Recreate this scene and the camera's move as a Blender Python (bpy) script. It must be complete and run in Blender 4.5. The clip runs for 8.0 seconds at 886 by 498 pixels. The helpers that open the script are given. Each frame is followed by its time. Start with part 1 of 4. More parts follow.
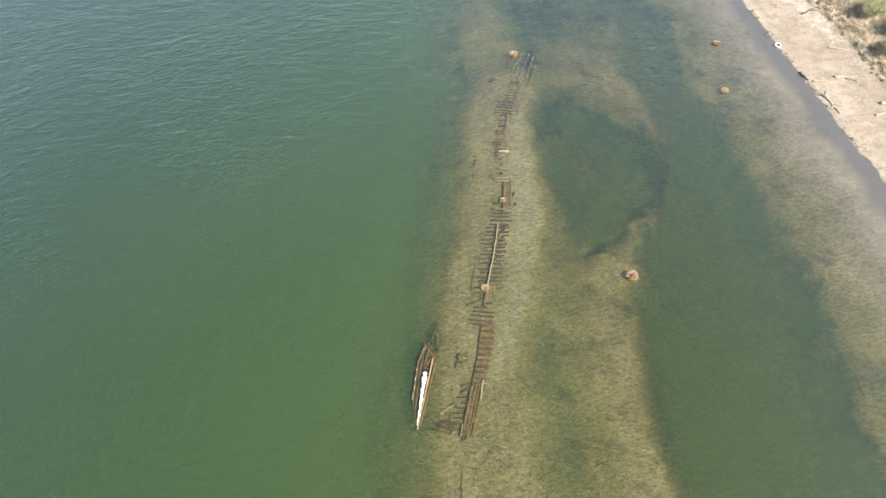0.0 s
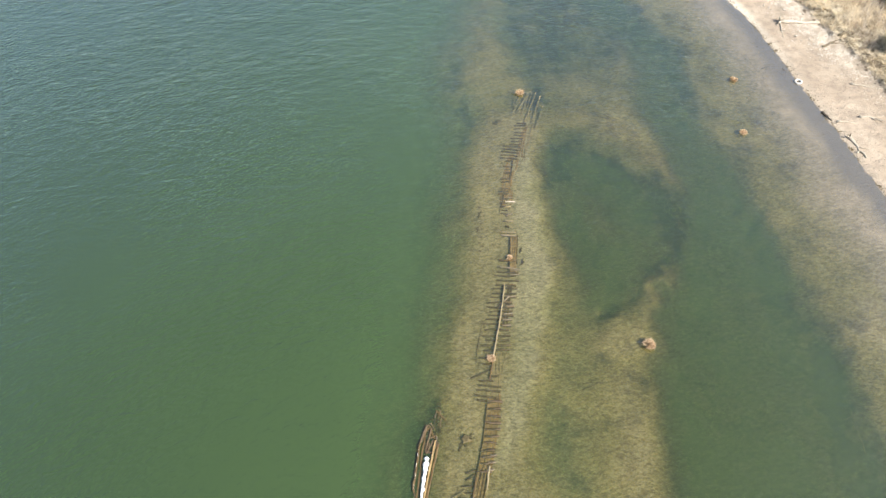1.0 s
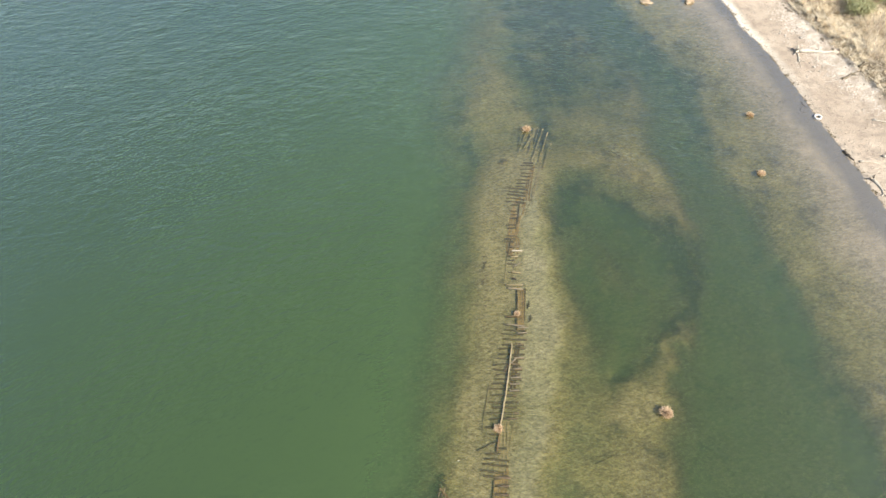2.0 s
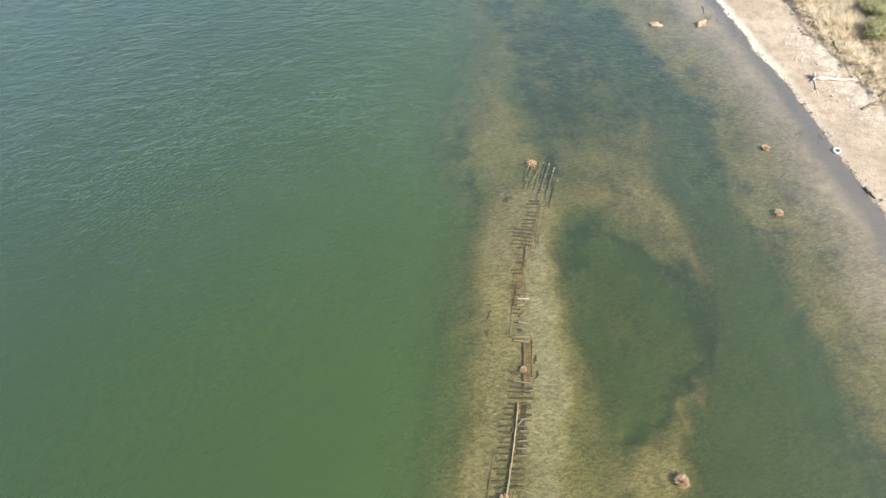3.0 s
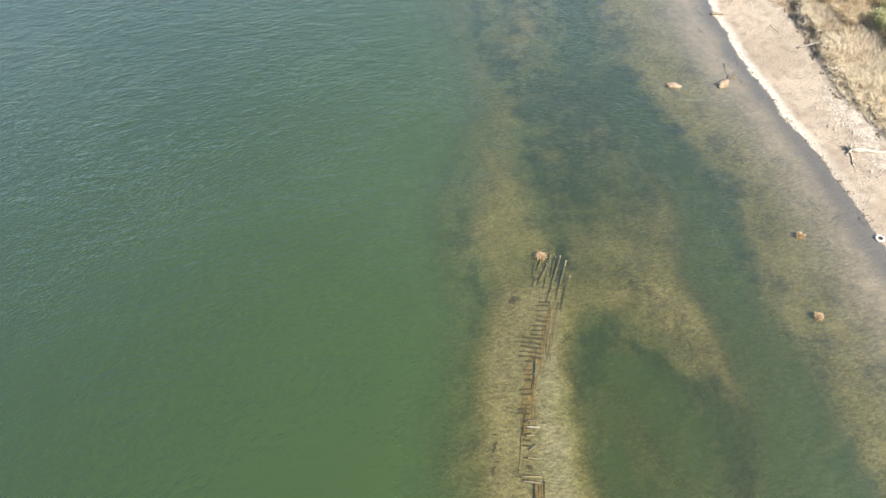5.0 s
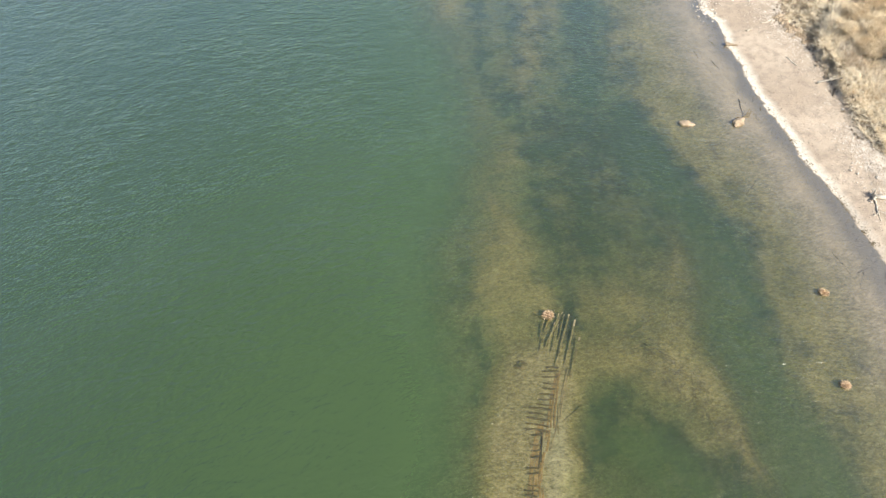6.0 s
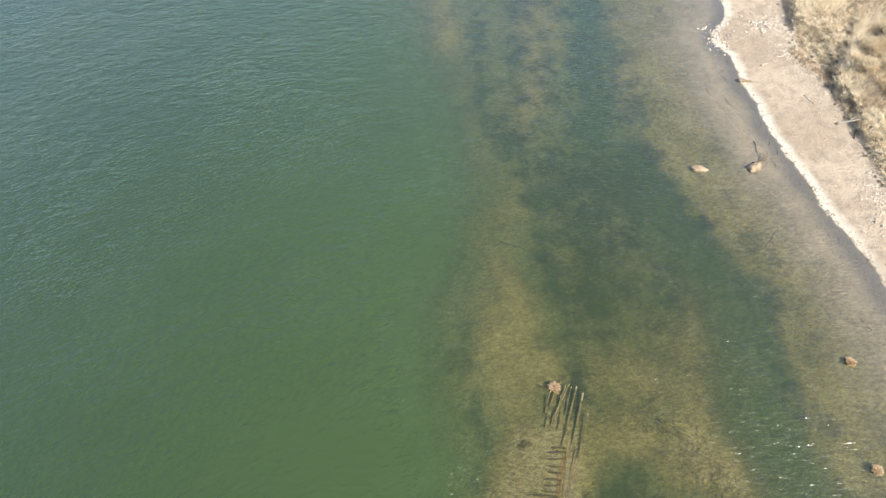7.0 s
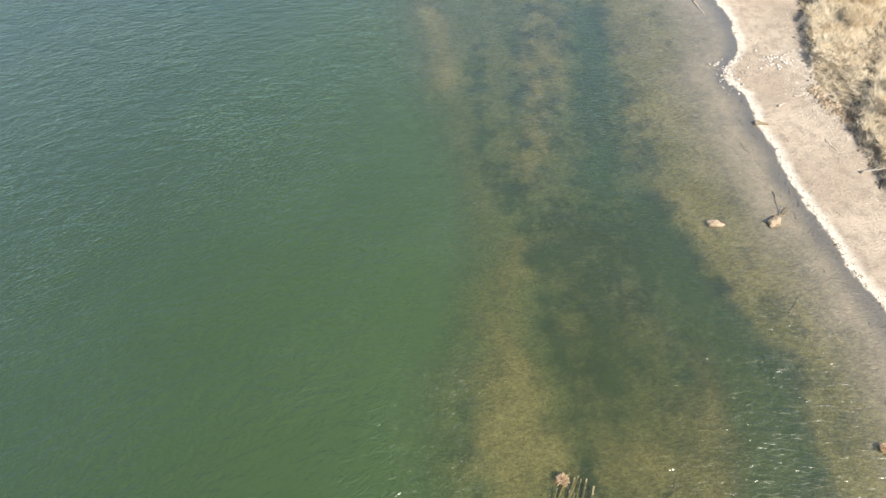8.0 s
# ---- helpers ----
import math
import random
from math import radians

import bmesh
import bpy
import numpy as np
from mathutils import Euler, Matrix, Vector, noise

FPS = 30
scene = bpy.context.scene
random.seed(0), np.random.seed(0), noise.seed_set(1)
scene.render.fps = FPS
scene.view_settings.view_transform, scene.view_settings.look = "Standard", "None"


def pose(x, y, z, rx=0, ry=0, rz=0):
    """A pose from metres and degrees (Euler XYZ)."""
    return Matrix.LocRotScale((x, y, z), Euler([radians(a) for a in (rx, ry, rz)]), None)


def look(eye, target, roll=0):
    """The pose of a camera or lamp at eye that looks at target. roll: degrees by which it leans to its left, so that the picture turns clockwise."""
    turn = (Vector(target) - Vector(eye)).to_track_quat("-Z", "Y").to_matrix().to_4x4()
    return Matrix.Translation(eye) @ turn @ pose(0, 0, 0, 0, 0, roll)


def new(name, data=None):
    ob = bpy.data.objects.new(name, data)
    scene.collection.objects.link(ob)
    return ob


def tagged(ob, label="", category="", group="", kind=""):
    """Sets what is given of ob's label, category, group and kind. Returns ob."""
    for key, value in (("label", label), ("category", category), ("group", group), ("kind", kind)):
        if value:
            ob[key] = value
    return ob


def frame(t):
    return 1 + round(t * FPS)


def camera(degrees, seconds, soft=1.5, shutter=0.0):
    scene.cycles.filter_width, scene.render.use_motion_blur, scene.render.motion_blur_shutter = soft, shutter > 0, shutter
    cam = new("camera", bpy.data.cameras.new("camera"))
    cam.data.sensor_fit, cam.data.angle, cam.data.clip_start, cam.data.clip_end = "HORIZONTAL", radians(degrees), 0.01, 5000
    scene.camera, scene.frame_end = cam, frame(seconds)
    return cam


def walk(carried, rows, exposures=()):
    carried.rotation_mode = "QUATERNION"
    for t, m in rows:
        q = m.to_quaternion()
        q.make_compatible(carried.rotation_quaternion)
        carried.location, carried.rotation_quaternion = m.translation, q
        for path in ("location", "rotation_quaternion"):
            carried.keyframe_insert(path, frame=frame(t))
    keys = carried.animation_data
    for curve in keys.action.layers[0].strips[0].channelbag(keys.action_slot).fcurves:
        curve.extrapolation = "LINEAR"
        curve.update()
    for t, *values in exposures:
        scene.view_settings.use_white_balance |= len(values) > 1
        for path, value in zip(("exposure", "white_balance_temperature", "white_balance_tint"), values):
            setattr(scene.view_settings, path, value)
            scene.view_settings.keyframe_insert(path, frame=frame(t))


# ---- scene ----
cam = camera(70.7, 8.0, soft=1.45)
PATH = [
    (0, (-0.374, -1.512, 36.312), (-0.352, -0.305, 34.718), -0.3),
    (0.5, (-0.346, 1.191, 36.416), (-0.328, 2.398, 34.822), -0.4),
    (1, (-0.203, 3.708, 36.571), (-0.192, 4.919, 34.979), -0.9),
    (1.5, (-0.261, 6.11, 36.805), (-0.252, 7.32, 35.212), -1.0),
    (3, (-0.303, 12.689, 37.447), (-0.297, 13.882, 35.842), -1.1),
    (3.5, (-0.253, 14.822, 37.626), (-0.248, 16.015, 36.02), -1.3),
    (4, (-0.14, 17.027, 37.785), (-0.139, 18.22, 36.18), -1.6),
    (4.5, (-0.014, 19.306, 37.846), (-0.016, 20.499, 36.241), -1.7),
    (4.7, (0.053, 20.289, 37.854), (0.051, 21.485, 36.251), -1.8),
    (6, (0.183, 26.761, 38.107), (0.18, 27.955, 36.503), -1.7),
    (6.5, (0.289, 29.368, 38.156), (0.286, 30.564, 36.553), -1.8),
    (7, (0.474, 32.069, 38.217), (0.469, 33.266, 36.614), -1.8),
    (7.5, (0.627, 34.865, 38.294), (0.619, 36.062, 36.692), -1.9),
    (8, (0.841, 37.954, 38.394), (0.833, 39.15, 36.791), -2.2),
]
walk(cam, [(t, look(eye, target, roll)) for t, eye, target, roll in PATH], [(0, 1.08), (4.7, 1.06), (8, 0.97)])


# ---------------------------------------------------------------- light
SUN_AZ, SUN_EL = radians(136), radians(45)
world = bpy.data.worlds.new("sky")
scene.world = world
world.use_nodes = True
wn = world.node_tree.nodes
sky = wn.new("ShaderNodeTexSky")
sky.sky_type, sky.sun_disc = "NISHITA", False
sky.air_density, sky.dust_density, sky.ozone_density = 1.0, 2.4, 1.0
sky.sun_elevation, sky.sun_rotation = SUN_EL, SUN_AZ
wn["Background"].inputs["Strength"].default_value = 0.12
world.node_tree.links.new(sky.outputs["Color"], wn["Background"].inputs["Color"])
SUN_DIR = Vector((math.sin(SUN_AZ) * math.cos(SUN_EL), math.cos(SUN_AZ) * math.cos(SUN_EL), math.sin(SUN_EL)))
sun = new("sun", bpy.data.lights.new("sun", "SUN"))
sun.data.energy, sun.data.angle, sun.data.color = 4.5, radians(0.55), (1.0, 0.95, 0.87)
sun.matrix_world = look(SUN_DIR * 200, (0, 0, 0))


# ---------------------------------------------------------------- materials
class Nodes:
    """A node material, with short ways to add nodes to it."""

    def __init__(self, name):
        self.mat = bpy.data.materials.new(name)
        self.mat.use_nodes = True
        self.tree = self.mat.node_tree
        self.tree.nodes.clear()
        self.out = self.tree.nodes.new("ShaderNodeOutputMaterial")

    def add(self, kind, out=0, **inputs):
        return self.wire(self.tree.nodes.new("ShaderNode" + kind), out, inputs)

    def wire(self, n, out, inputs):
        for key, value in inputs.items():
            socket = n.inputs[int(key[1:])] if key[0] == "i" and key[1:].isdigit() else n.inputs[key.replace("_", " ")]
            if isinstance(value, bpy.types.NodeSocket):
                self.tree.links.new(value, socket)
            elif isinstance(value, tuple) and len(value) == 3 and socket.type == "RGBA":
                socket.default_value = (*value, 1)
            else:
                socket.default_value = value
        return n.outputs[out]

    def place(self, scale=(1, 1, 1)):
        return self.add("Mapping", Vector=self.add("TexCoord", 3), Scale=scale)

    def world(self):
        return self.add("NewGeometry", 0)

    def slanted(self, scale, turn):
        """World coordinates turned first and stretched after, so that long features run at turn degrees from x."""
        turned = self.add("Mapping", Vector=self.add("NewGeometry", 0), Rotation=(0, 0, radians(-turn)))
        return self.add("Mapping", Vector=turned, Scale=scale)

    def noise(self, scale, detail=4.0, rough=0.55, at=None, distort=0.0):
        if at is None:
            at = self.world()
        return self.add("TexNoise", 0, Vector=at, Scale=scale, Detail=detail, Roughness=rough, Distortion=distort)

    def ramp(self, value, lo, hi, a=0.0, b=1.0):
        n = self.tree.nodes.new("ShaderNodeMapRange")
        n.interpolation_type = "SMOOTHSTEP"
        return self.wire(n, 0, dict(Value=value, i1=lo, i2=hi, i3=a, i4=b))

    def math(self, op, a, b=0.0):
        n = self.tree.nodes.new("ShaderNodeMath")
        n.operation = op
        return self.wire(n, 0, dict(i0=a, i1=b))

    def mix(self, fac, a, b, blend="MIX"):
        n = self.tree.nodes.new("ShaderNodeMix")
        n.data_type, n.blend_type = "RGBA", blend
        return self.wire(n, 2, dict(i0=fac, i6=a, i7=b))

    def attr(self, name):
        n = self.tree.nodes.new("ShaderNodeAttribute")
        n.attribute_name = name
        return self.wire(n, 2, {})

    def bump(self, height, strength, distance):
        return self.add("Bump", 0, Height=height, Strength=strength, Distance=distance)

    def shade(self, color, rough=0.85, normal=None, spec=0.3):
        kw = dict(Base_Color=color, Roughness=rough, Specular_IOR_Level=spec)
        if normal is not None:
            kw["Normal"] = normal
        self.finish(self.add("BsdfPrincipled", 0, **kw))
        return self.mat

    def finish(self, shader):
        self.tree.links.new(shader, self.out.inputs["Surface"])
        return self.mat


def make_water():
    n = Nodes("river_water")
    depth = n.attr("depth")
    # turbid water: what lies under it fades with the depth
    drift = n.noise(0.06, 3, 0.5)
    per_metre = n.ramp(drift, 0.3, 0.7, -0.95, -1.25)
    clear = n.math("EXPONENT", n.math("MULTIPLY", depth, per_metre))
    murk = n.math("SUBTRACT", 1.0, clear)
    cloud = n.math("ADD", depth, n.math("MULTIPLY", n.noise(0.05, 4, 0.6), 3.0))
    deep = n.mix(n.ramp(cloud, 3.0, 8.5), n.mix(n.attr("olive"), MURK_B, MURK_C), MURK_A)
    # wind ripples in two lengths
    long_wave = n.noise(1.0, 2, 0.5, n.slanted((0.66, 1.2, 1), 6), 0.9)
    short_wave = n.noise(1.0, 3, 0.6, n.slanted((1.9, 4.2, 1), 32), 0.8)
    # over the flats the wind has turned the crests
    flats = n.ramp(n.add("SeparateXYZ", 0, Vector=n.add("NewGeometry", 0)), 1, 10)
    flat_wave = n.noise(1.0, 3, 0.6, n.slanted((1.3, 3.6, 1), -8), 0.5)
    short_wave = n.math("ADD", n.math("MULTIPLY", short_wave, n.math("SUBTRACT", 1.0, flats)), n.math("MULTIPLY", flat_wave, flats))
    gusts = n.ramp(n.noise(0.07, 4, 0.6), 0.35, 0.68, 0.6, 1.15)
    calm = n.ramp(depth, 0.03, 0.2, 0.4, 1.0)
    # short ripples stand up over the shoals
    short_size = n.ramp(depth, 0.8, 3.4, 0.64, 0.54)
    # stiller water behind the wreck, choppier flats farther up
    y = n.add("SeparateXYZ", 1, Vector=n.add("NewGeometry", 0))
    lee = n.ramp(y, 22, 62, 0.40, 0.74)
    lee = n.math("MULTIPLY", lee, n.math("ADD", 1.0, n.math("MULTIPLY", flats, n.ramp(y, 28, 52, -0.2, 0.08))))
    height = n.math("ADD", n.math("MULTIPLY", long_wave, n.ramp(depth, 1.2, 3.4, 0.75, 0.98)), n.math("MULTIPLY", short_wave, short_size))
    height = n.math("MULTIPLY", n.math("MULTIPLY", height, gusts), n.math("MULTIPLY", calm, lee))
    normal = n.bump(height, 1.0, WAVE)
    silt = n.add("BsdfDiffuse", 0, Color=deep, Normal=normal)
    # light bunched and thinned by ripples, painted as streaks into the transparent colour
    ripple_light = n.noise(1.0, 3, 0.6, n.slanted((2.4, 5.2, 1), 16), 0.8)
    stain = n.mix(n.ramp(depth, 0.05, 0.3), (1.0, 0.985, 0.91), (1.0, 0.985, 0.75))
    through_water = n.add("BsdfTransparent", 0, Color=n.mix(n.ramp(ripple_light, 0.36, 0.62), n.mix(n.ramp(depth, 0.03, 0.14), stain, n.mix(1.0, stain, (0.70, 0.70, 0.70), "MULTIPLY")), stain))
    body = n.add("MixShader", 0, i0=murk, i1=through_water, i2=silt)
    gloss = n.add("BsdfGlossy", 0, Color=(1, 1, 1), Roughness=0.24, Normal=normal)
    facing = n.add("LayerWeight", 1, Blend=0.5, Normal=normal)
    fresnel = n.math("ADD", 0.045, n.math("MULTIPLY", n.math("POWER", facing, 1.6), 0.55))
    return n.finish(n.add("MixShader", 0, i0=fresnel, i1=body, i2=gloss))


def make_ground():
    n = Nodes("river_sand")
    beach, bank, z = n.attr("beach"), n.attr("bank"), n.add("SeparateXYZ", 2, Vector=n.add("NewGeometry", 0))
    grain = n.noise(9, 5, 0.7)
    mid = n.noise(1.3, 5, 0.6)
    large = n.noise(0.16, 4, 0.55)
    # dry beach
    dry = n.mix(n.ramp(large, 0.35, 0.65), (0.325, 0.263, 0.194), (0.42, 0.348, 0.262))
    dry = n.mix(n.ramp(mid, 0.40, 0.70, 0, 0.75), dry, (0.245, 0.202, 0.155))
    # pale crust of dried foam and shell along the waterline
    edge = n.math("ADD", beach, n.math("MULTIPLY", n.math("SUBTRACT", n.noise(0.8, 4, 0.6), 0.5), 1.0))
    crust = n.math("MULTIPLY", n.ramp(edge, -0.02, 0.12), n.ramp(edge, 0.15, 1.15, 1.0, 0.0))
    crust = n.math("MULTIPLY", crust, n.ramp(n.noise(2.6, 4, 0.7), 0.25, 0.6, 0.3, 1.0))
    crust = n.math("MULTIPLY", crust, n.attr("crust"))
    dry = n.mix(crust, dry, (0.62, 0.575, 0.48))
    # wet mud and the silty bed
    mud = n.mix(n.ramp(mid, 0.3, 0.7), (0.245, 0.205, 0.145), (0.33, 0.282, 0.205))
    mud = n.mix(n.ramp(n.noise(1.0, 6, 0.7, n.slanted((1.0, 1.6, 1), 0), 1.0), 0.5, 0.75, 0, 0.3), mud, (0.13, 0.10, 0.068))
    mottle = n.noise(1.0, 6, 0.72, n.slanted((4.2, 7.0, 1), -14), 0.5)
    mud = n.mix(n.ramp(mottle, 0.44, 0.66, 0.0, 0.42), mud, (0.105, 0.088, 0.06))
    sand = n.mix(n.ramp(large, 0.3, 0.7), (0.230, 0.190, 0.092), (0.288, 0.240, 0.124))
    # fine pale silt in the lee of the wreck
    lee = n.math("ADD", n.attr("silt"), n.math("MULTIPLY", n.math("SUBTRACT", mid, 0.5), 0.9))
    sand = n.mix(n.ramp(lee, 0.1, 0.8, 0.0, 0.9), sand, (0.37, 0.338, 0.235))
    sand = n.mix(n.ramp(mottle, 0.42, 0.66, 0.0, 0.66), sand, (0.088, 0.072, 0.034))
    # fine pale net of light focused by the ripples, painted into the sand colour
    caustic_net = n.math("ABSOLUTE", n.math("SUBTRACT", n.noise(1.0, 3, 0.6, n.slanted((3.2, 6.0, 1), -18), 0.9), 0.5))
    sand = n.mix(n.ramp(caustic_net, 0.0, 0.055, 0.66, 0.0), sand, (0.40, 0.365, 0.25))
    # drifts of coarser and finer sand
    sand = n.mix(n.ramp(n.noise(0.32, 5, 0.6), 0.36, 0.66, 0.5, 0.0), sand, n.mix(1.0, sand, (0.66, 0.68, 0.58), "MULTIPLY"))
    # drowned weed, and the dark painted at the loose planks
    growth = n.math("ADD", n.attr("weed"), n.math("MULTIPLY", n.math("SUBTRACT", n.noise(0.42, 7, 0.68), 0.5), 2.6))
    sand = n.mix(n.ramp(growth, 0.30, 1.1, 0.0, 0.94), sand, (0.032, 0.034, 0.022))
    under = n.mix(n.ramp(n.math("ADD", beach, n.math("MULTIPLY", large, 3.0)), -6.5, -1.5), sand, mud)
    # fine grey slime at the water's edge
    slime = n.math("ADD", beach, n.math("MULTIPLY", n.noise(0.35, 3, 0.5), 1.6))
    slime = n.math("ADD", slime, n.math("MULTIPLY", n.math("SUBTRACT", 1.0, n.attr("crust")), 0.8))
    under = n.mix(n.ramp(slime, -1.3, 0.5, 0.0, 0.9), under, (0.126, 0.112, 0.097))
    colour = n.mix(n.ramp(edge, -0.12, 0.05), under, dry)
    # earth of the bank, under the grass
    earth = n.mix(n.ramp(mid, 0.35, 0.65), (0.12, 0.092, 0.06), (0.30, 0.24, 0.155))
    colour = n.mix(n.ramp(n.math("ADD", bank, n.math("MULTIPLY", mid, 1.2)), 0.0, 0.9), colour, earth)
    colour = n.mix(n.ramp(grain, 0.3, 0.75, 0.0, 0.35), colour, n.mix(1.0, colour, (0.62, 0.6, 0.56), "MULTIPLY"))
    rough = n.ramp(edge, -0.2, 0.3, 0.55, 0.95)
    bed_ripple = n.noise(1.0, 4, 0.6, n.slanted((3.2, 5.2, 1), -12), 0.3)
    relief = n.math("ADD", n.math("MULTIPLY", bed_ripple, 0.8), n.math("MULTIPLY", grain, 0.35))
    return n.shade(colour, rough, n.bump(relief, 1.0, 0.16), 0.25)


def make_wood(name, dark, light, wear, wet=0.6):
    n = Nodes(name)
    rnd = n.add("ObjectInfo", 5)
    at = n.place((1, 1, 1))
    grain = n.noise(7.0, 5, 0.65, n.place((2.5, 0.35, 2.5)), 0.6)
    stain = n.noise(1.6, 4, 0.6, at)
    c = n.mix(n.ramp(grain, 0.3, 0.7), dark, light)
    c = n.mix(n.ramp(stain, 0.45, 0.75, 0, 0.8), c, wear)
    c = n.mix(n.math("MULTIPLY", rnd, 0.45), c, n.mix(1.0, c, (0.5, 0.48, 0.45), "MULTIPLY"))
    return n.shade(c, n.ramp(stain, 0.3, 0.7, wet, 0.9), n.bump(grain, 0.7, 0.03))


def make_plain(name, a, b, scale, rough=0.9, depth=0.03, c=None):
    n = Nodes(name)
    v = n.noise(scale, 5, 0.65, n.place())
    col = n.mix(n.ramp(v, 0.3, 0.7), a, b)
    if c is not None:
        col = n.mix(n.ramp(n.noise(scale * 0.35, 3, 0.6, n.place()), 0.5, 0.68, 0, 0.8), col, c)
    rnd = n.add("ObjectInfo", 5)
    col = n.mix(n.math("MULTIPLY", rnd, 0.4), col, n.mix(1.0, col, (0.6, 0.58, 0.55), "MULTIPLY"))
    return n.shade(col, rough, n.bump(v, 0.8, depth))


def make_blades(name, colours, rough=0.8):
    """Many small blades or leaves in one mesh, each with its own tone."""
    n = Nodes(name)
    isl = n.add("NewGeometry", 8)
    a, b, c = colours
    col = n.mix(n.ramp(isl, 0.0, 0.6), a, b)
    col = n.mix(n.ramp(isl, 0.62, 1.0), col, c)
    patch = n.noise(0.35, 4, 0.6)
    col = n.mix(n.ramp(patch, 0.45, 0.7, 0, 0.5), col, n.mix(1.0, col, (0.72, 0.62, 0.5), "MULTIPLY"))
    lit = n.add("BsdfDiffuse", 0, Color=col)
    thin = n.add("BsdfTranslucent", 0, Color=col)
    return n.finish(n.add("MixShader", 0, i0=0.4, i1=lit, i2=thin))


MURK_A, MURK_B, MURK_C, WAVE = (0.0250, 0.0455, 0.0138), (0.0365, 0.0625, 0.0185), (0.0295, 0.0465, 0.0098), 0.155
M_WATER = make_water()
M_GROUND = make_ground()
M_WOOD = make_wood("waterlogged_timber", (0.045, 0.030, 0.016), (0.12, 0.083, 0.046), (0.18, 0.138, 0.08), 0.5)
M_RUST = make_wood("brown_planking", (0.062, 0.039, 0.015), (0.132, 0.086, 0.036), (0.165, 0.118, 0.056), 0.6)
M_SANDED = make_wood("sanded_planking", (0.17, 0.112, 0.046), (0.30, 0.206, 0.094), (0.32, 0.24, 0.122), 0.7)
M_FAN = make_wood("pale_silted_planks", (0.15, 0.118, 0.064), (0.27, 0.222, 0.13), (0.32, 0.27, 0.165), 0.7)
M_PALE = make_wood("bleached_timber", (0.12, 0.096, 0.06), (0.21, 0.172, 0.115), (0.15, 0.118, 0.073), 0.7)
M_SILT = make_wood("silted_timber", (0.17, 0.132, 0.068), (0.28, 0.228, 0.125), (0.33, 0.275, 0.165), 0.6)
M_DRIFT = make_wood("driftwood", (0.34, 0.295, 0.225), (0.55, 0.50, 0.41), (0.40, 0.33, 0.245), 0.8)
M_RIB = make_wood("tan_timber", (0.066, 0.047, 0.023), (0.128, 0.094, 0.048), (0.18, 0.142, 0.08), 0.6)
M_SILTSTONE = make_plain("silted_stone", (0.075, 0.06, 0.028), (0.17, 0.138, 0.068), 5, 0.9, 0.06)
M_DARK = make_wood("dark_driftwood", (0.05, 0.04, 0.03), (0.14, 0.11, 0.08), (0.2, 0.16, 0.11), 0.7)
M_WHITE = make_plain("white_crust", (0.72, 0.70, 0.64), (0.85, 0.84, 0.80), 5, 0.9)
M_TANROCK = make_plain("tan_rock", (0.24, 0.185, 0.12), (0.37, 0.29, 0.195), 3, 0.9, 0.08, (0.18, 0.128, 0.078))
M_STONE = make_plain("beach_stone", (0.34, 0.30, 0.245), (0.54, 0.49, 0.42), 4, 0.9, 0.03, (0.32, 0.26, 0.19))
M_GRAVEL = make_plain("gravel", (0.36, 0.31, 0.245), (0.56, 0.50, 0.415), 1.5, 0.9, 0.02, (0.28, 0.23, 0.17))
M_SHELL = make_plain("shell_crust", (0.30, 0.265, 0.205), (0.44, 0.40, 0.325), 2, 0.9, 0.02)
M_WHITESTONE = make_plain("white_stone", (0.46, 0.41, 0.34), (0.68, 0.63, 0.545), 4, 0.9, 0.03)
M_STRAW = make_blades("straw", ((0.50, 0.365, 0.22), (0.72, 0.565, 0.39), (0.28, 0.185, 0.10)))
M_GRASS = make_blades("dry_grass", ((0.66, 0.565, 0.40), (0.88, 0.80, 0.63), (0.50, 0.40, 0.265)))
M_LEAF = make_blades("shrub_leaf", ((0.35, 0.36, 0.19), (0.48, 0.49, 0.285), (0.56, 0.51, 0.34)))
M_BRUSH = make_blades("dry_brush", ((0.60, 0.50, 0.34), (0.80, 0.70, 0.52), (0.44, 0.35, 0.23)))
M_TWIG = make_blades("grey_brush", ((0.36, 0.30, 0.23), (0.52, 0.45, 0.37), (0.22, 0.18, 0.13)))
M_EARTH = make_plain("bank_earth", (0.10, 0.078, 0.055), (0.22, 0.18, 0.13), 3, 0.95, 0.08)
M_WEED = make_plain("drowned_weed", (0.075, 0.058, 0.03), (0.13, 0.10, 0.052), 6, 0.9, 0.03)
M_RUBBER = make_plain("sun_bleached_rubber", (0.44, 0.42, 0.385), (0.62, 0.595, 0.55), 8, 0.8, 0.01)


# ---------------------------------------------------------------- plan of the river
def lattice(ix, iy, seed):
    h = (ix.astype(np.int64) * 374761393 + iy.astype(np.int64) * 668265263 + seed * 982451653) & 0xFFFFFFFF
    h = ((h ^ (h >> 13)) * 1274126177) & 0xFFFFFFFF
    return ((h ^ (h >> 16)) & 0xFFFF) / 65535.0


def vnoise(x, y, seed=0):
    ix, iy = np.floor(x), np.floor(y)
    fx, fy = x - ix, y - iy
    fx, fy = fx * fx * (3 - 2 * fx), fy * fy * (3 - 2 * fy)
    a, b = lattice(ix, iy, seed), lattice(ix + 1, iy, seed)
    c, d = lattice(ix, iy + 1, seed), lattice(ix + 1, iy + 1, seed)
    return (a * (1 - fx) + b * fx) * (1 - fy) + (c * (1 - fx) + d * fx) * fy


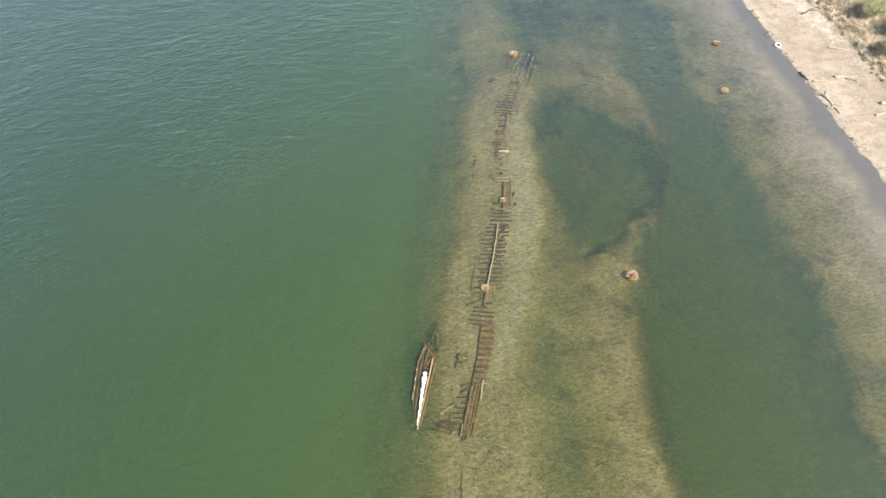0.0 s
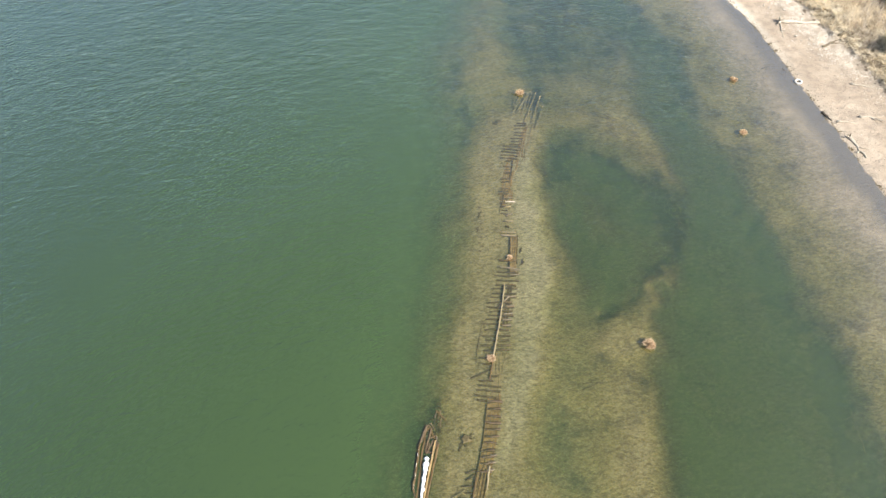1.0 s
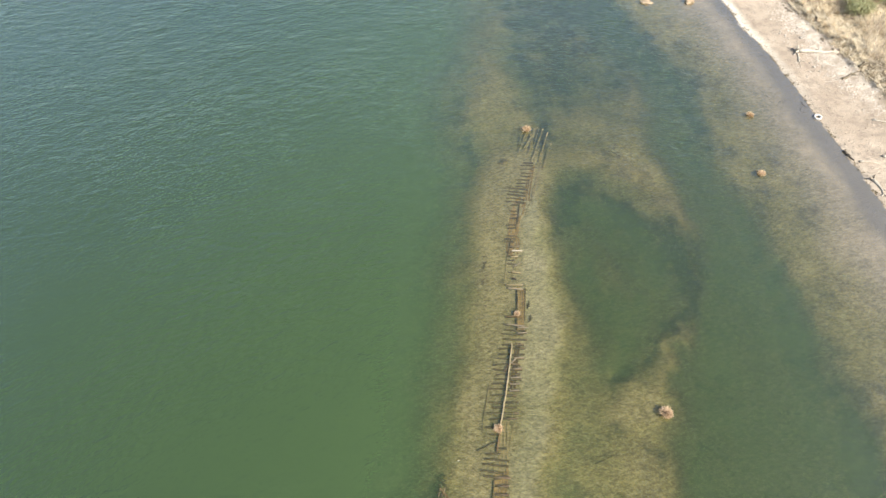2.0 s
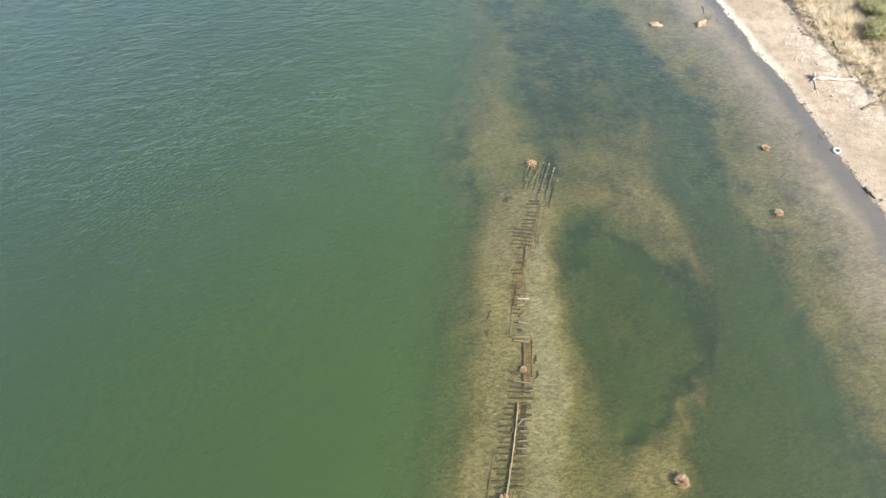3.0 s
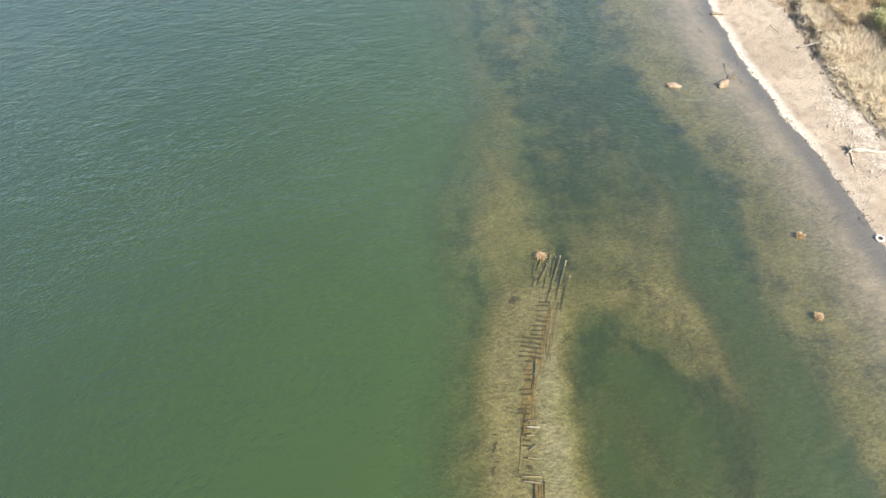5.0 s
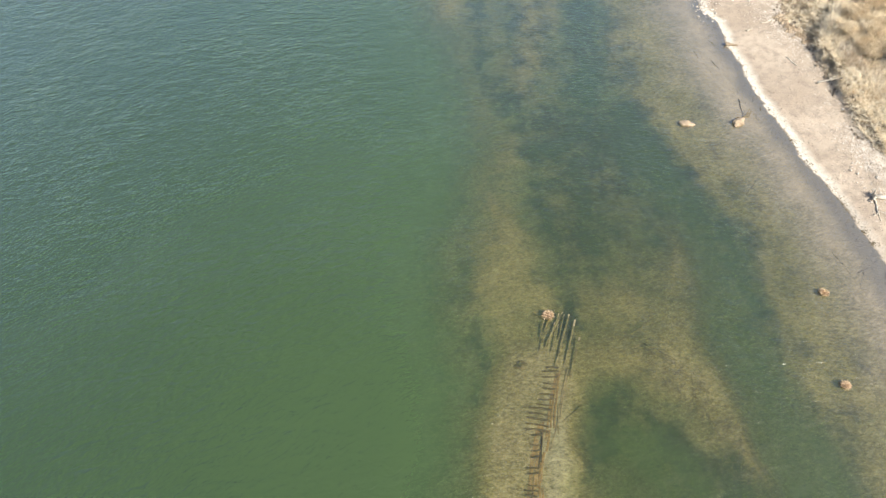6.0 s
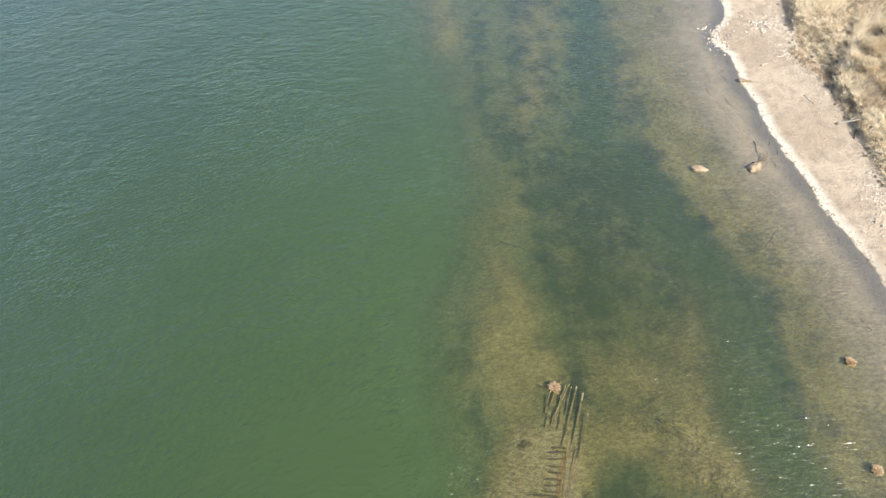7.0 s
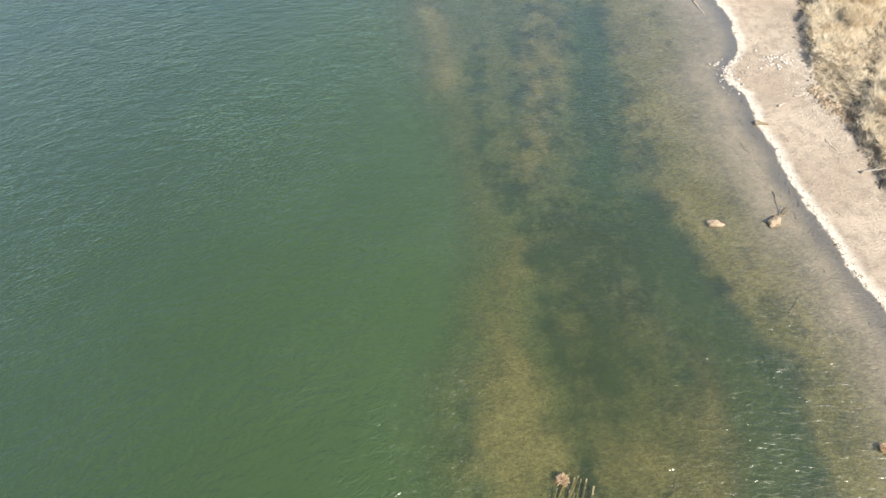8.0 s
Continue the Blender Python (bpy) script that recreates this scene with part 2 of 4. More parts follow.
def fbm(x, y, seed=0, octaves=4):
    """Noise of about -1..1."""
    total, amp = 0, 0.5
    for k in range(octaves):
        total = total + amp * (vnoise(x * 2 ** k, y * 2 ** k, seed + k) * 2 - 1)
        amp *= 0.5
    return total


def step(a, b, v):
    t = np.clip((v - a) / (b - a), 0, 1)
    return t * t * (3 - 2 * t)


def along(y, pairs):
    """A line x(y) through a few places, rounded."""
    py, px = np.array(pairs[0::2], float), np.array(pairs[1::2], float)
    total = 0
    for off, wgt in ((-1.2, 0.25), (0, 0.5), (1.2, 0.25)):
        total = total + wgt * np.interp(np.asarray(y, float) + off, py, px)
    return total


SHORE = (-60, 44, 10, 37.3, 31.6, 35.2, 42.3, 34.0, 49, 33.1, 57.7, 31.9, 65.5, 30.3, 71, 29.3, 79, 28.9, 83.5, 29.2, 85.2, 27.9, 87, 27.9, 89.5, 30.4, 95, 31.2, 99, 30.4, 130, 29, 200, 22)
BANK = (-60, 52, 10, 45, 44, 40.4, 51, 39.8, 56, 38.6, 60, 38.0, 65.5, 36.4, 72.5, 36.5, 78.5, 36.5, 80.5, 36.2, 82.5, 35.8, 84.2, 35.6, 86, 35.9, 90, 37.1, 98, 39.6, 130, 38, 200, 32)
BAR_LEFT = (-60, -8, 0, -2.6, 8.5, -2.1, 12.5, -1.5, 23, 0.4, 34, 1.8, 42, 2.7, 45.5, 2.9, 49.5, 1.3, 55, 1.3, 61, 2.9, 66, 3.9, 71, 4.2, 78, 2.6, 85, 0.6, 94, -1.6, 120, -3, 200, -8)
CHAN_RIGHT = (-60, 30, 0, 26, 10.5, 25.0, 15, 25.0, 18, 25.6, 23.4, 26.2, 27, 25.6, 33, 24.4, 38, 24.0, 44, 23.6, 47, 23.2, 51, 22.8, 55, 23.4, 58, 22.4, 60, 21.2, 64, 20.2, 68, 19.0, 72, 17.0, 76, 16.6, 84, 17.4, 100, 17.6, 200, 10)
KEEL = (12.1, 1.15, 14.8, 1.9, 17, 2.55, 19.5, 3.05, 22.8, 3.4, 25.5, 3.75, 28.2, 4.45, 31, 4.95, 34, 5.0, 36, 5.05, 38.5, 5.4, 40.7, 5.95, 42.5, 6.45, 44.2, 7.1, 45.2, 7.25, 47.2, 7.6, 49.5, 8.0)
# strokes of the river bed in the order in which they lie on one another: depth, width of the slope, then x, y, half-width along the stroke
BED_DEEP = (
    (1.75, 3.8, (19.5, -20, 6.0), (19.3, 10, 6.0), (19.4, 18, 6.0), (19.9, 24, 5.6), (20.6, 28, 4.2), (21.7, 33, 2.9), (21.6, 38, 2.0)),
    (1.25, 3.6, (21.6, 36, 2.1), (21.2, 43, 2.0), (20.2, 49, 2.1), (20.4, 55, 2.0), (19.0, 60, 1.7), (17.0, 64, 1.7)),
    (0.78, 4.0, (16.5, 66, 1.6), (12.5, 68, 2.6), (13.5, 73, 2.2), (14.8, 81, 1.4), (15.8, 89, 1.2), (16.6, 98, 1.3)),
    (0.72, 3.4, (11.0, 67, 1.6), (7.4, 70.0, 1.0), (4.6, 76, 0.9), (4.5, 84, 1.1), (4.8, 92, 1.2)),
    (0.84, 4.2, (9.4, 65, 1.6), (12.5, 63, 2.6), (11.8, 57, 2.4), (10.2, 53, 1.0)),
    (1.6, 3.6, (11.2, 26.6, 1.0), (12.0, 29.5, 2.3), (13.2, 33, 3.3), (13.2, 36.5, 3.7), (12.4, 39.5, 3.0), (11.6, 41.6, 1.7)),
)
BED_SHOALS = (
    (0.80, 1.8, (9.2, 41.0, 0.5), (12.0, 42.2, 0.6), (14.4, 40.4, 0.8), (16.4, 37.6, 0.9), (17.4, 34.5, 0.9), (16.8, 31.5, 0.5)),
    (0.68, 2.4, (9.6, 39.5, 0.2), (11.0, 36.8, 0.6), (12.6, 33.6, 0.9), (14.2, 31.8, 0.5)),
    (0.14, 2.2, (1.0, -20, 3.4), (2.0, 10, 3.2), (2.3, 15, 2.9), (3.0, 20, 2.9), (4.4, 27, 3.4), (4.9, 33, 2.9), (4.9, 38, 2.7), (5.3, 42, 2.8), (6.1, 46, 2.7), (6.0, 49, 2.3)),
    (0.26, 1.8, (8.8, 45.2, 1.0), (12.0, 45.9, 1.2), (14.6, 45.3, 1.3), (16.4, 43.0, 1.4), (17.7, 40.0, 1.2), (18.6, 37.2, 0.7)),
    (0.48, 1.6, (12.6, 43.8, 0.3), (14.6, 41.6, 0.5), (16.6, 38.6, 0.4)),
    (0.20, 1.4, (7.8, 45.6, 0.6), (8.6, 48.4, 0.5)),
    (0.60, 2.0, (18.6, 37.2, 0.7), (18.7, 34.0, 0.5), (17.0, 30.6, 0.5)),
    (0.22, 1.5, (16.3, 29.6, 0.3), (14.9, 28.0, 0.5), (13.3, 25.2, 0.5), (11.9, 23.2, 1.0), (10.4, 22.8, 0.8)),
    (0.20, 3.2, (11.0, 23.6, 1.0), (11.5, 19, 1.1), (11.1, 14, 1.6), (11.4, 9, 2.2), (11.0, -20, 3.0)),
    (0.36, 2.0, (8.2, 9, 1.4), (8.8, 14, 0.8)),
    (0.58, 1.8, (6.9, 20.5, 0.2), (6.8, 16, 0.4), (6.6, 12, 0.1)),
    (0.27, 3.0, (3.8, 60.6, 0.3), (4.4, 58.4, 1.1), (4.9, 54.5, 2.4), (4.9, 51, 2.6), (5.2, 48, 2.1)),
    (0.34, 3.0, (17.4, 56.6, 0.3), (17.1, 54, 0.9), (16.6, 50.5, 1.0), (15.8, 47.5, 0.9), (14.0, 46.2, 0.9)),
    (0.45, 2.0, (10.4, 49.6, 1.0), (12.6, 50.4, 1.1), (14.0, 49.0, 1.0)),
    (0.32, 2.4, (12.2, 99, 2.4), (11.2, 91, 2.7), (10.0, 83, 1.9), (8.6, 77, 1.3), (7.8, 73.6, 0.7)),
    (0.34, 2.2, (0.0, 99, 1.6), (0.6, 93, 1.3), (1.0, 86.5, 0.9)),
    (0.55, 2.0, (6.6, 67.5, 1.0), (5.6, 64.0, 1.1)),
    (0.50, 1.6, (9.0, 63.6, 0.3), (9.8, 62.8, 0.3)),
    (0.45, 1.6, (7.6, 59.2, 0.4), (8.8, 58.6, 0.4)),
    (0.55, 1.8, (13.4, 62.6, 0.4), (15.0, 61.2, 0.4)),
    (0.50, 1.8, (13.6, 57.0, 0.3), (14.6, 53.4, 0.7)),
)
# weed beds, and one painted dark gap: strength, width of the margin, then x, y, half-width
WEEDS_AND_GAP = (
    (1.25, 1.6, (8.6, 38.6, 0.4), (9.6, 41.2, 0.8), (11.8, 42.6, 0.8), (14.0, 40.6, 0.9), (16.0, 38.0, 1.0), (17.6, 35.2, 1.2), (17.4, 32.0, 1.0), (15.4, 29.8, 0.3)),
    (0.75, 4.0, (8.8, 66.5, 1.2), (12.5, 68.5, 2.4), (16.2, 66.5, 1.4)),
    (0.65, 3.6, (13.2, 66, 1.4), (12.0, 59.4, 1.5), (10.8, 55.0, 0.8)),
    (0.55, 1.6, (6.8, 61.2, 0.2), (8.4, 57.0, 0.3), (9.8, 52.8, 0.5), (9.2, 49.2, 0.5)),
    (0.8, 1.4, (1.6, 40.5, 0.3), (2.5, 45.6, 0.7), (2.2, 49.4, 0.3)),
    (0.7, 1.2, (1.4, 51.0, 0.4), (1.6, 55.6, 0.4), (2.9, 60.6, 0.3)),
    (1.0, 1.8, (23.4, 29.0, 0.4), (25.3, 23.0, 0.7), (24.8, 18.6, 0.8), (24.3, 14.6, 0.9), (23.8, 9.0, 1.0)),
    (0.9, 1.8, (22.4, 45.0, 0.2), (22.3, 51.5, 0.6), (22.4, 56.5, 0.9), (20.6, 61.0, 0.9), (18.6, 66.0, 1.2), (16.6, 70.5, 1.2)),
    (0.9, 2.0, (4.8, 93, 0.9), (4.3, 84, 1.0), (4.3, 76.5, 0.9), (6.6, 71.0, 0.9)),
    (0.9, 2.2, (16.8, 98, 0.9), (15.7, 88, 1.0), (14.6, 79, 1.2), (14.0, 73, 1.4)),
    (0.7, 1.2, (18.4, 38.6, 0.4), (18.7, 36.6, 0.5), (18.2, 34.8, 0.4)),
    (0.34, 1.8, (10.6, 23.4, 0.6), (12.0, 21.0, 0.5), (11.6, 18.6, 0.4)),
    (0.6, 1.6, (28.0, 46.0, 0.3), (28.9, 41.5, 0.7), (28.6, 37.0, 0.6)),
    (0.6, 1.4, (-0.5, 18.4, 0.2), (-0.3, 20.6, 0.4)),
    # darkness of the deep gaps at the loose planks, painted with the weed colour
    (1.2, 0.5, (9.2, 49.5, 0.3), (8.8, 48.0, 0.6), (8.8, 46.8, 0.2)),
    (0.5, 1.4, (-0.8, 12.0, 0.4), (1.2, 11.6, 0.3)),
    (0.6, 1.2, (0.7, 16.8, 0.2), (1.3, 17.4, 0.2)),
    (0.6, 0.8, (2.7, 32.2, 0.1), (2.9, 35.6, 0.15)),
    (0.6, 0.8, (5.8, 29.6, 0.1), (5.8, 32.2, 0.15)),
    (0.5, 2.0, (6.9, 19.4, 0.2), (6.8, 12.5, 0.4)),
    (0.5, 2.4, (17.9, 80, 0.3), (18.4, 75.5, 0.5)),
)


def shore(y):
    """The waterline, with small bays."""
    y = np.asarray(y, float)
    return along(y, SHORE) + 0.35 * fbm(y * 0.3, y * 0 + 7.7, 101, 4)


def swath(x, y, soft, places):
    """1 on a stroke through places (x, y, half-width), falling to 0 across its soft margin."""
    near = 1e9
    for (ax, ay, aw), (bx, by, bw) in zip(places, places[1:]):
        dx, dy = bx - ax, by - ay
        t = np.clip(((x - ax) * dx + (y - ay) * dy) / (dx * dx + dy * dy), 0, 1)
        near = np.minimum(near, np.hypot(x - ax - t * dx, y - ay - t * dy) - aw - t * (bw - aw))
    return 1 - step(-0.5 * soft, 0.5 * soft, near)


def weed(x, y):
    wx = x + 1.0 * fbm(x * 0.4, y * 0.35, 15) + 0.6 * fbm(x * 1.3, y * 1.0, 17)
    wy = y + 1.6 * fbm(x * 0.4, y * 0.35, 16) + 0.8 * fbm(x * 1.3, y * 1.0, 18)
    total = 0
    for strength, soft, *places in WEEDS_AND_GAP:
        total = np.maximum(total, strength * swath(wx, wy, 0.6 + 1.3 * soft, places))
    core = np.exp(-((x - along(y, KEEL)) / 3.0) ** 4) * (1 - step(44, 48, y))
    upper = step(48, 58, y) * step(5, 8, x) * (1 - step(18, 21, x))
    return 0.22 + 0.06 * step(21, 24, x) + 0.14 * step(22, 24, x) * (1 - step(25, 29, x)) + 0.08 * step(5, 8, x) * (1 - step(19, 23, x)) + 0.32 * upper + 0.8 * total - 0.28 * core


def silt(x, y):
    """Where fine pale silt has settled beside the wreck."""
    return swath(x + 0.7 * fbm(x * 0.6, y * 0.5, 19), y, 2.4, ((3.4, 16, 0.3), (4.6, 21, 0.7), (5.9, 26, 1.1), (6.8, 32, 1.1), (6.6, 38, 0.8), (7.3, 42.5, 0.5)))


def bed(x, y):
    """Height of the ground: river bed, bars, beach, bank and the land behind."""
    x, y = np.asarray(x, float), np.asarray(y, float)
    wx = x + 0.9 * fbm(x * 0.3, y * 0.3, 11) + 0.6 * fbm(x * 1.1, y * 0.9, 21)
    wy = y + 1.3 * fbm(x * 0.3, y * 0.3, 31) + 0.9 * fbm(x * 1.1, y * 0.9, 25)
    xl, cr = along(wy, BAR_LEFT), along(wy, CHAN_RIGHT)
    xs, xb = shore(y), along(y, BANK)
    ragged = fbm(x * 0.5, y * 0.5, 41)
    broad = fbm(wx * 0.3, wy * 0.2, 51)
    # low flats, deeper up the river
    depth = np.maximum(0.46 + 0.28 * step(44, 58, wy) + 0.22 * broad + 0.14 * ragged, 0.15)
    for strokes, uneven in ((BED_DEEP, 0.35), (BED_SHOALS, 0.45)):
        for level, soft, *places in strokes:
            here = swath(wx, wy, soft, places)
            depth = depth + (level * (1 + uneven * (0.6 * broad + 0.9 * ragged)) - depth) * here
    depth = 0.10 + np.logaddexp(0, (depth - 0.10) * 16) / 16
    # the deep river
    out = (1 - step(-7.5, 2.4, wx - xl)) ** 1.8
    depth = depth * (1 - out) + (3.6 + 0.12 * np.clip(xl - 6 - x, 0, 40)) * out
    # shallows up to the shore
    u = np.clip((x - cr) / np.maximum(xs - cr, 1), -1, 1)
    shallow = 0.035 + 0.36 * (1 - u) ** 1.7 + 0.16 * (ragged + broad) * (1 - u)
    w = step(-1.2, 1.0, wx - cr)
    depth = depth * (1 - w) + shallow * w
    depth = np.where(x > xs - 0.6, np.minimum(depth, np.maximum(0.09 * (xs - x), -0.2)), depth)
    z = -depth + 0.02 * fbm(x * 1.7, y * 1.7, 61) * step(0.02, 0.1, depth)
    # beach and bank
    rise = np.clip(x - xs, 0, None)
    beach = 0.05 * step(0, 0.5, rise) + 0.075 * rise + 0.04 * fbm(x * 0.8, y * 0.8, 71) * step(0.3, 1.5, rise)
    edge = x - xb + 1.2 * fbm(x * 0.6, y * 0.6, 81)
    beach = np.minimum(beach, 0.75) + (0.45 + 0.35 * step(66, 74, y)) * step(-0.35, 0.9 - 0.55 * step(66, 74, y) + 3.4 * np.exp(-((y - 82.6) / 3.0) ** 4), edge) + 0.4 * step(2, 9, edge) + 0.15 * fbm(x * 0.4, y * 0.4, 91) * step(0, 2, edge)
    z = np.where(x > xs, beach, z)
    # the other bank, far away
    return z + 6.5 * step(-420, -470, x)


def spaced(near0, near1, d, far0, far1):
    """Even steps over the near stretch, growing steps out to the horizon."""
    v = list(np.arange(near0, near1 + 1e-6, d))
    s, p = d, near1
    while p < far1:
        s *= 1.35
        p += s
        v.append(p)
    s, p = d, near0
    while p > far0:
        s *= 1.35
        p -= s
        v.insert(0, p)
    return np.array(v)


def sheet(name, xs, ys, height, attributes, material):
    gx, gy = np.meshgrid(xs, ys)
    gz = height(gx, gy)
    nx, ny = len(xs), len(ys)
    me = bpy.data.meshes.new(name)
    co = np.stack([gx, gy, gz], -1).reshape(-1, 3).astype(np.float32)
    i = (np.arange(ny - 1)[:, None] * nx + np.arange(nx - 1)[None]).reshape(-1)
    quads = np.stack([i, i + 1, i + nx + 1, i + nx], -1).astype(np.int32)
    me.vertices.add(len(co))
    me.vertices.foreach_set("co", co.reshape(-1))
    me.loops.add(quads.size)
    me.loops.foreach_set("vertex_index", quads.reshape(-1))
    me.polygons.add(len(quads))
    me.polygons.foreach_set("loop_start", np.arange(0, quads.size, 4, dtype=np.int32))
    me.polygons.foreach_set("use_smooth", np.ones(len(quads), dtype=bool))
    for key, f in attributes.items():
        a = me.attributes.new(key, "FLOAT", "POINT")
        a.data.foreach_set("value", np.asarray(f(gx, gy), np.float32).reshape(-1))
    me.update(calc_edges=True)
    me.materials.append(material)
    return tagged(new(name, me), kind="structure")


ground = sheet("ground", spaced(-6, 50, 0.25, -3000, 3000), spaced(0, 112, 0.3, -3000, 3000), bed,
               {"beach": lambda x, y: x - shore(y), "bank": lambda x, y: x - along(y, BANK),
                "weed": weed, "silt": silt, "crust": lambda x, y: 0.08 + 0.3 * step(50, 56, y) + 0.62 * step(56, 64, y)}, M_GROUND)
tagged(ground, "pale sandy beach and silty tan river bed under shallow water", "ground")
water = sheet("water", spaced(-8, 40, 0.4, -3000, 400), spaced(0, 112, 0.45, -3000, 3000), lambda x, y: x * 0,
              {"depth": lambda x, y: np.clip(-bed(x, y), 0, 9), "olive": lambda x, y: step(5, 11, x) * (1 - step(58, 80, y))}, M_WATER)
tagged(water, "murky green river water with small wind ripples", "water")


# ---------------------------------------------------------------- building blocks
def mesh_of(name, verts, faces, material, smooth=True):
    me = bpy.data.meshes.new(name)
    me.from_pydata([tuple(v) for v in verts], [], faces)
    me.polygons.foreach_set("use_smooth", [smooth] * len(me.polygons))
    me.materials.append(material)
    me.update()
    return me


def part(name, me, parent, label="", m=None):
    ob = new(name, me)
    ob.parent = parent
    if m is not None:
        ob.matrix_basis = m
    return tagged(ob, label) if label else ob


def thing(name, me, m, label, category, group="", kind=""):
    ob = new(name, me)
    ob.matrix_basis = m
    return tagged(ob, label, category, group, kind)


def beam_mesh(name, length, w, h, material, rng, wear=0.014, taper=1.0, bow=0.0, rings=6):
    """A worn timber along +y from 0, chamfered, its top at z = h/2."""
    verts, faces = [], []
    c = 0.22 * min(w, h)
    prof = [(-w / 2 + c, -h / 2), (w / 2 - c, -h / 2), (w / 2, -h / 2 + c), (w / 2, h / 2 - c), (w / 2 - c, h / 2), (-w / 2 + c, h / 2), (-w / 2, h / 2 - c), (-w / 2, -h / 2 + c)]
    for k in range(rings):
        f = k / (rings - 1)
        s = 1 + (taper - 1) * f
        jx, jz = rng.uniform(-wear, wear), rng.uniform(-wear, wear)
        for px, pz in prof:
            verts.append((px * s + bow * 4 * f * (1 - f) + jx + rng.uniform(-wear, wear) * 0.5, f * length + (rng.uniform(-1, 1) * wear * 1.5 if k in (0, rings - 1) else 0), pz * s + jz + rng.uniform(-wear, wear) * 0.5))
    for k in range(rings - 1):
        for j in range(8):
            a, b = k * 8 + j, k * 8 + (j + 1) % 8
            faces.append((a, b, b + 8, a + 8))
    faces.append(tuple(range(7, -1, -1)))
    faces.append(tuple(range((rings - 1) * 8, rings * 8)))
    return mesh_of(name, verts, faces, material, False)


def lay(p, q, z0, z1=None):
    """The pose that lays a timber's +y from p to q, and the length."""
    z1 = z0 if z1 is None else z1
    a, b = Vector((*p, z0)), Vector((*q, z1))
    d = b - a
    y = d.normalized()
    x = y.cross(Vector((0, 0, 1))).normalized()
    z = x.cross(y)
    m = Matrix((x, y, z)).transposed().to_4x4()
    m.translation = a
    return m, d.length


def timber(name, parent, p, q, w, h, z0, material, rng, z1=None, label="", **kw):
    m, length = lay(p, q, z0, z1)
    return part(name, beam_mesh(name, length, w, h, material, rng, **kw), parent, label, m)


def limb(verts, faces, pts, radii, rng, sides=7, rough=0.12):
    """Adds a tapered, knotty tube through pts."""
    base = len(verts)
    pts = [Vector(p) for p in pts]
    for k, p in enumerate(pts):
        d = (pts[min(k + 1, len(pts) - 1)] - pts[max(k - 1, 0)]).normalized()
        side = d.cross(Vector((0.13, 0.21, 1))).normalized()
        up = side.cross(d)
        for j in range(sides):
            a = 2 * math.pi * j / sides
            r = radii[k] * (1 + rng.uniform(-rough, rough))
            verts.append(p + side * math.cos(a) * r + up * math.sin(a) * r)
    for k in range(len(pts) - 1):
        for j in range(sides):
            a, b = base + k * sides + j, base + k * sides + (j + 1) % sides
            faces.append((a, b, b + sides, a + sides))
    faces.append(tuple(range(base + sides - 1, base - 1, -1)))
    top = base + (len(pts) - 1) * sides
    faces.append(tuple(range(top, top + sides)))


def bent(p, q, n, sway, rng):
    p, q = Vector(p), Vector(q)
    d = (q - p).length * sway
    return [p.lerp(q, k / n) + Vector((rng.uniform(-d, d), rng.uniform(-d, d), rng.uniform(-d, d) * 0.5)) * (1 if 0 < k < n else 0) for k in range(n + 1)]


def rock_mesh(name, sx, sy, sz, material, seed, cuts=2, lump=0.25):
    bm = bmesh.new()
    bmesh.ops.create_icosphere(bm, subdivisions=cuts, radius=1)
    off = Vector((seed * 3.7, seed * 1.3, seed * 2.1))
    for v in bm.verts:
        k = 1 + lump * noise.noise(v.co * 1.3 + off) + lump * 0.45 * noise.noise(v.co * 3.4 + off)
        v.co = Vector((v.co.x * sx * k, v.co.y * sy * k, v.co.z * sz * k))
    me = bpy.data.meshes.new(name)
    bm.to_mesh(me)
    bm.free()
    me.polygons.foreach_set("use_smooth", [True] * len(me.polygons))
    me.materials.append(material)
    return me


def blades_mesh(name, base, height, width, lean, material, rng):
    """Bent blades: base n x 3, height n, width n, lean n x 2 (how far the tip goes sideways)."""
    n = len(base)
    ang = rng.uniform(0, 2 * np.pi, n)
    side = np.stack([np.cos(ang), np.sin(ang), np.zeros(n)], -1) * width[:, None] * 0.5
    tip = np.concatenate([lean, np.zeros((n, 1))], 1)
    up = np.array([0, 0, 1.0])
    mid = base + up * (height * 0.62)[:, None] + tip * 0.35
    end = base + up * height[:, None] + tip
    verts = np.stack([base - side * 0.7, base + side * 0.7, mid + side, mid - side, end], 1).reshape(-1, 3)
    me = bpy.data.meshes.new(name)
    me.vertices.add(n * 5)
    me.vertices.foreach_set("co", verts.astype(np.float32).reshape(-1))
    i = np.arange(n, dtype=np.int32)[:, None] * 5
    loops = np.concatenate([i, i + 1, i + 2, i + 3, i + 3, i + 2, i + 4], 1).reshape(-1)
    start = (np.arange(n, dtype=np.int32)[:, None] * 7 + np.array([0, 4], np.int32)).reshape(-1)
    me.loops.add(len(loops))
    me.loops.foreach_set("vertex_index", loops)
    me.polygons.add(n * 2)
    me.polygons.foreach_set("loop_start", start)
    me.update(calc_edges=True)
    me.materials.append(material)
    return me


def ground_at(x, y):
    return float(bed(np.array([x]), np.array([y]))[0])


# ---------------------------------------------------------------- the wreck
rng = random.Random(5)
wreck = new("shipwreck")
wreck.matrix_basis = pose(0, 0, -0.035)
tagged(wreck, "broken wooden hull, dark ribs and planks awash on a sandbar", "shipwreck")


def keel(y):
    return float(along(y, KEEL))


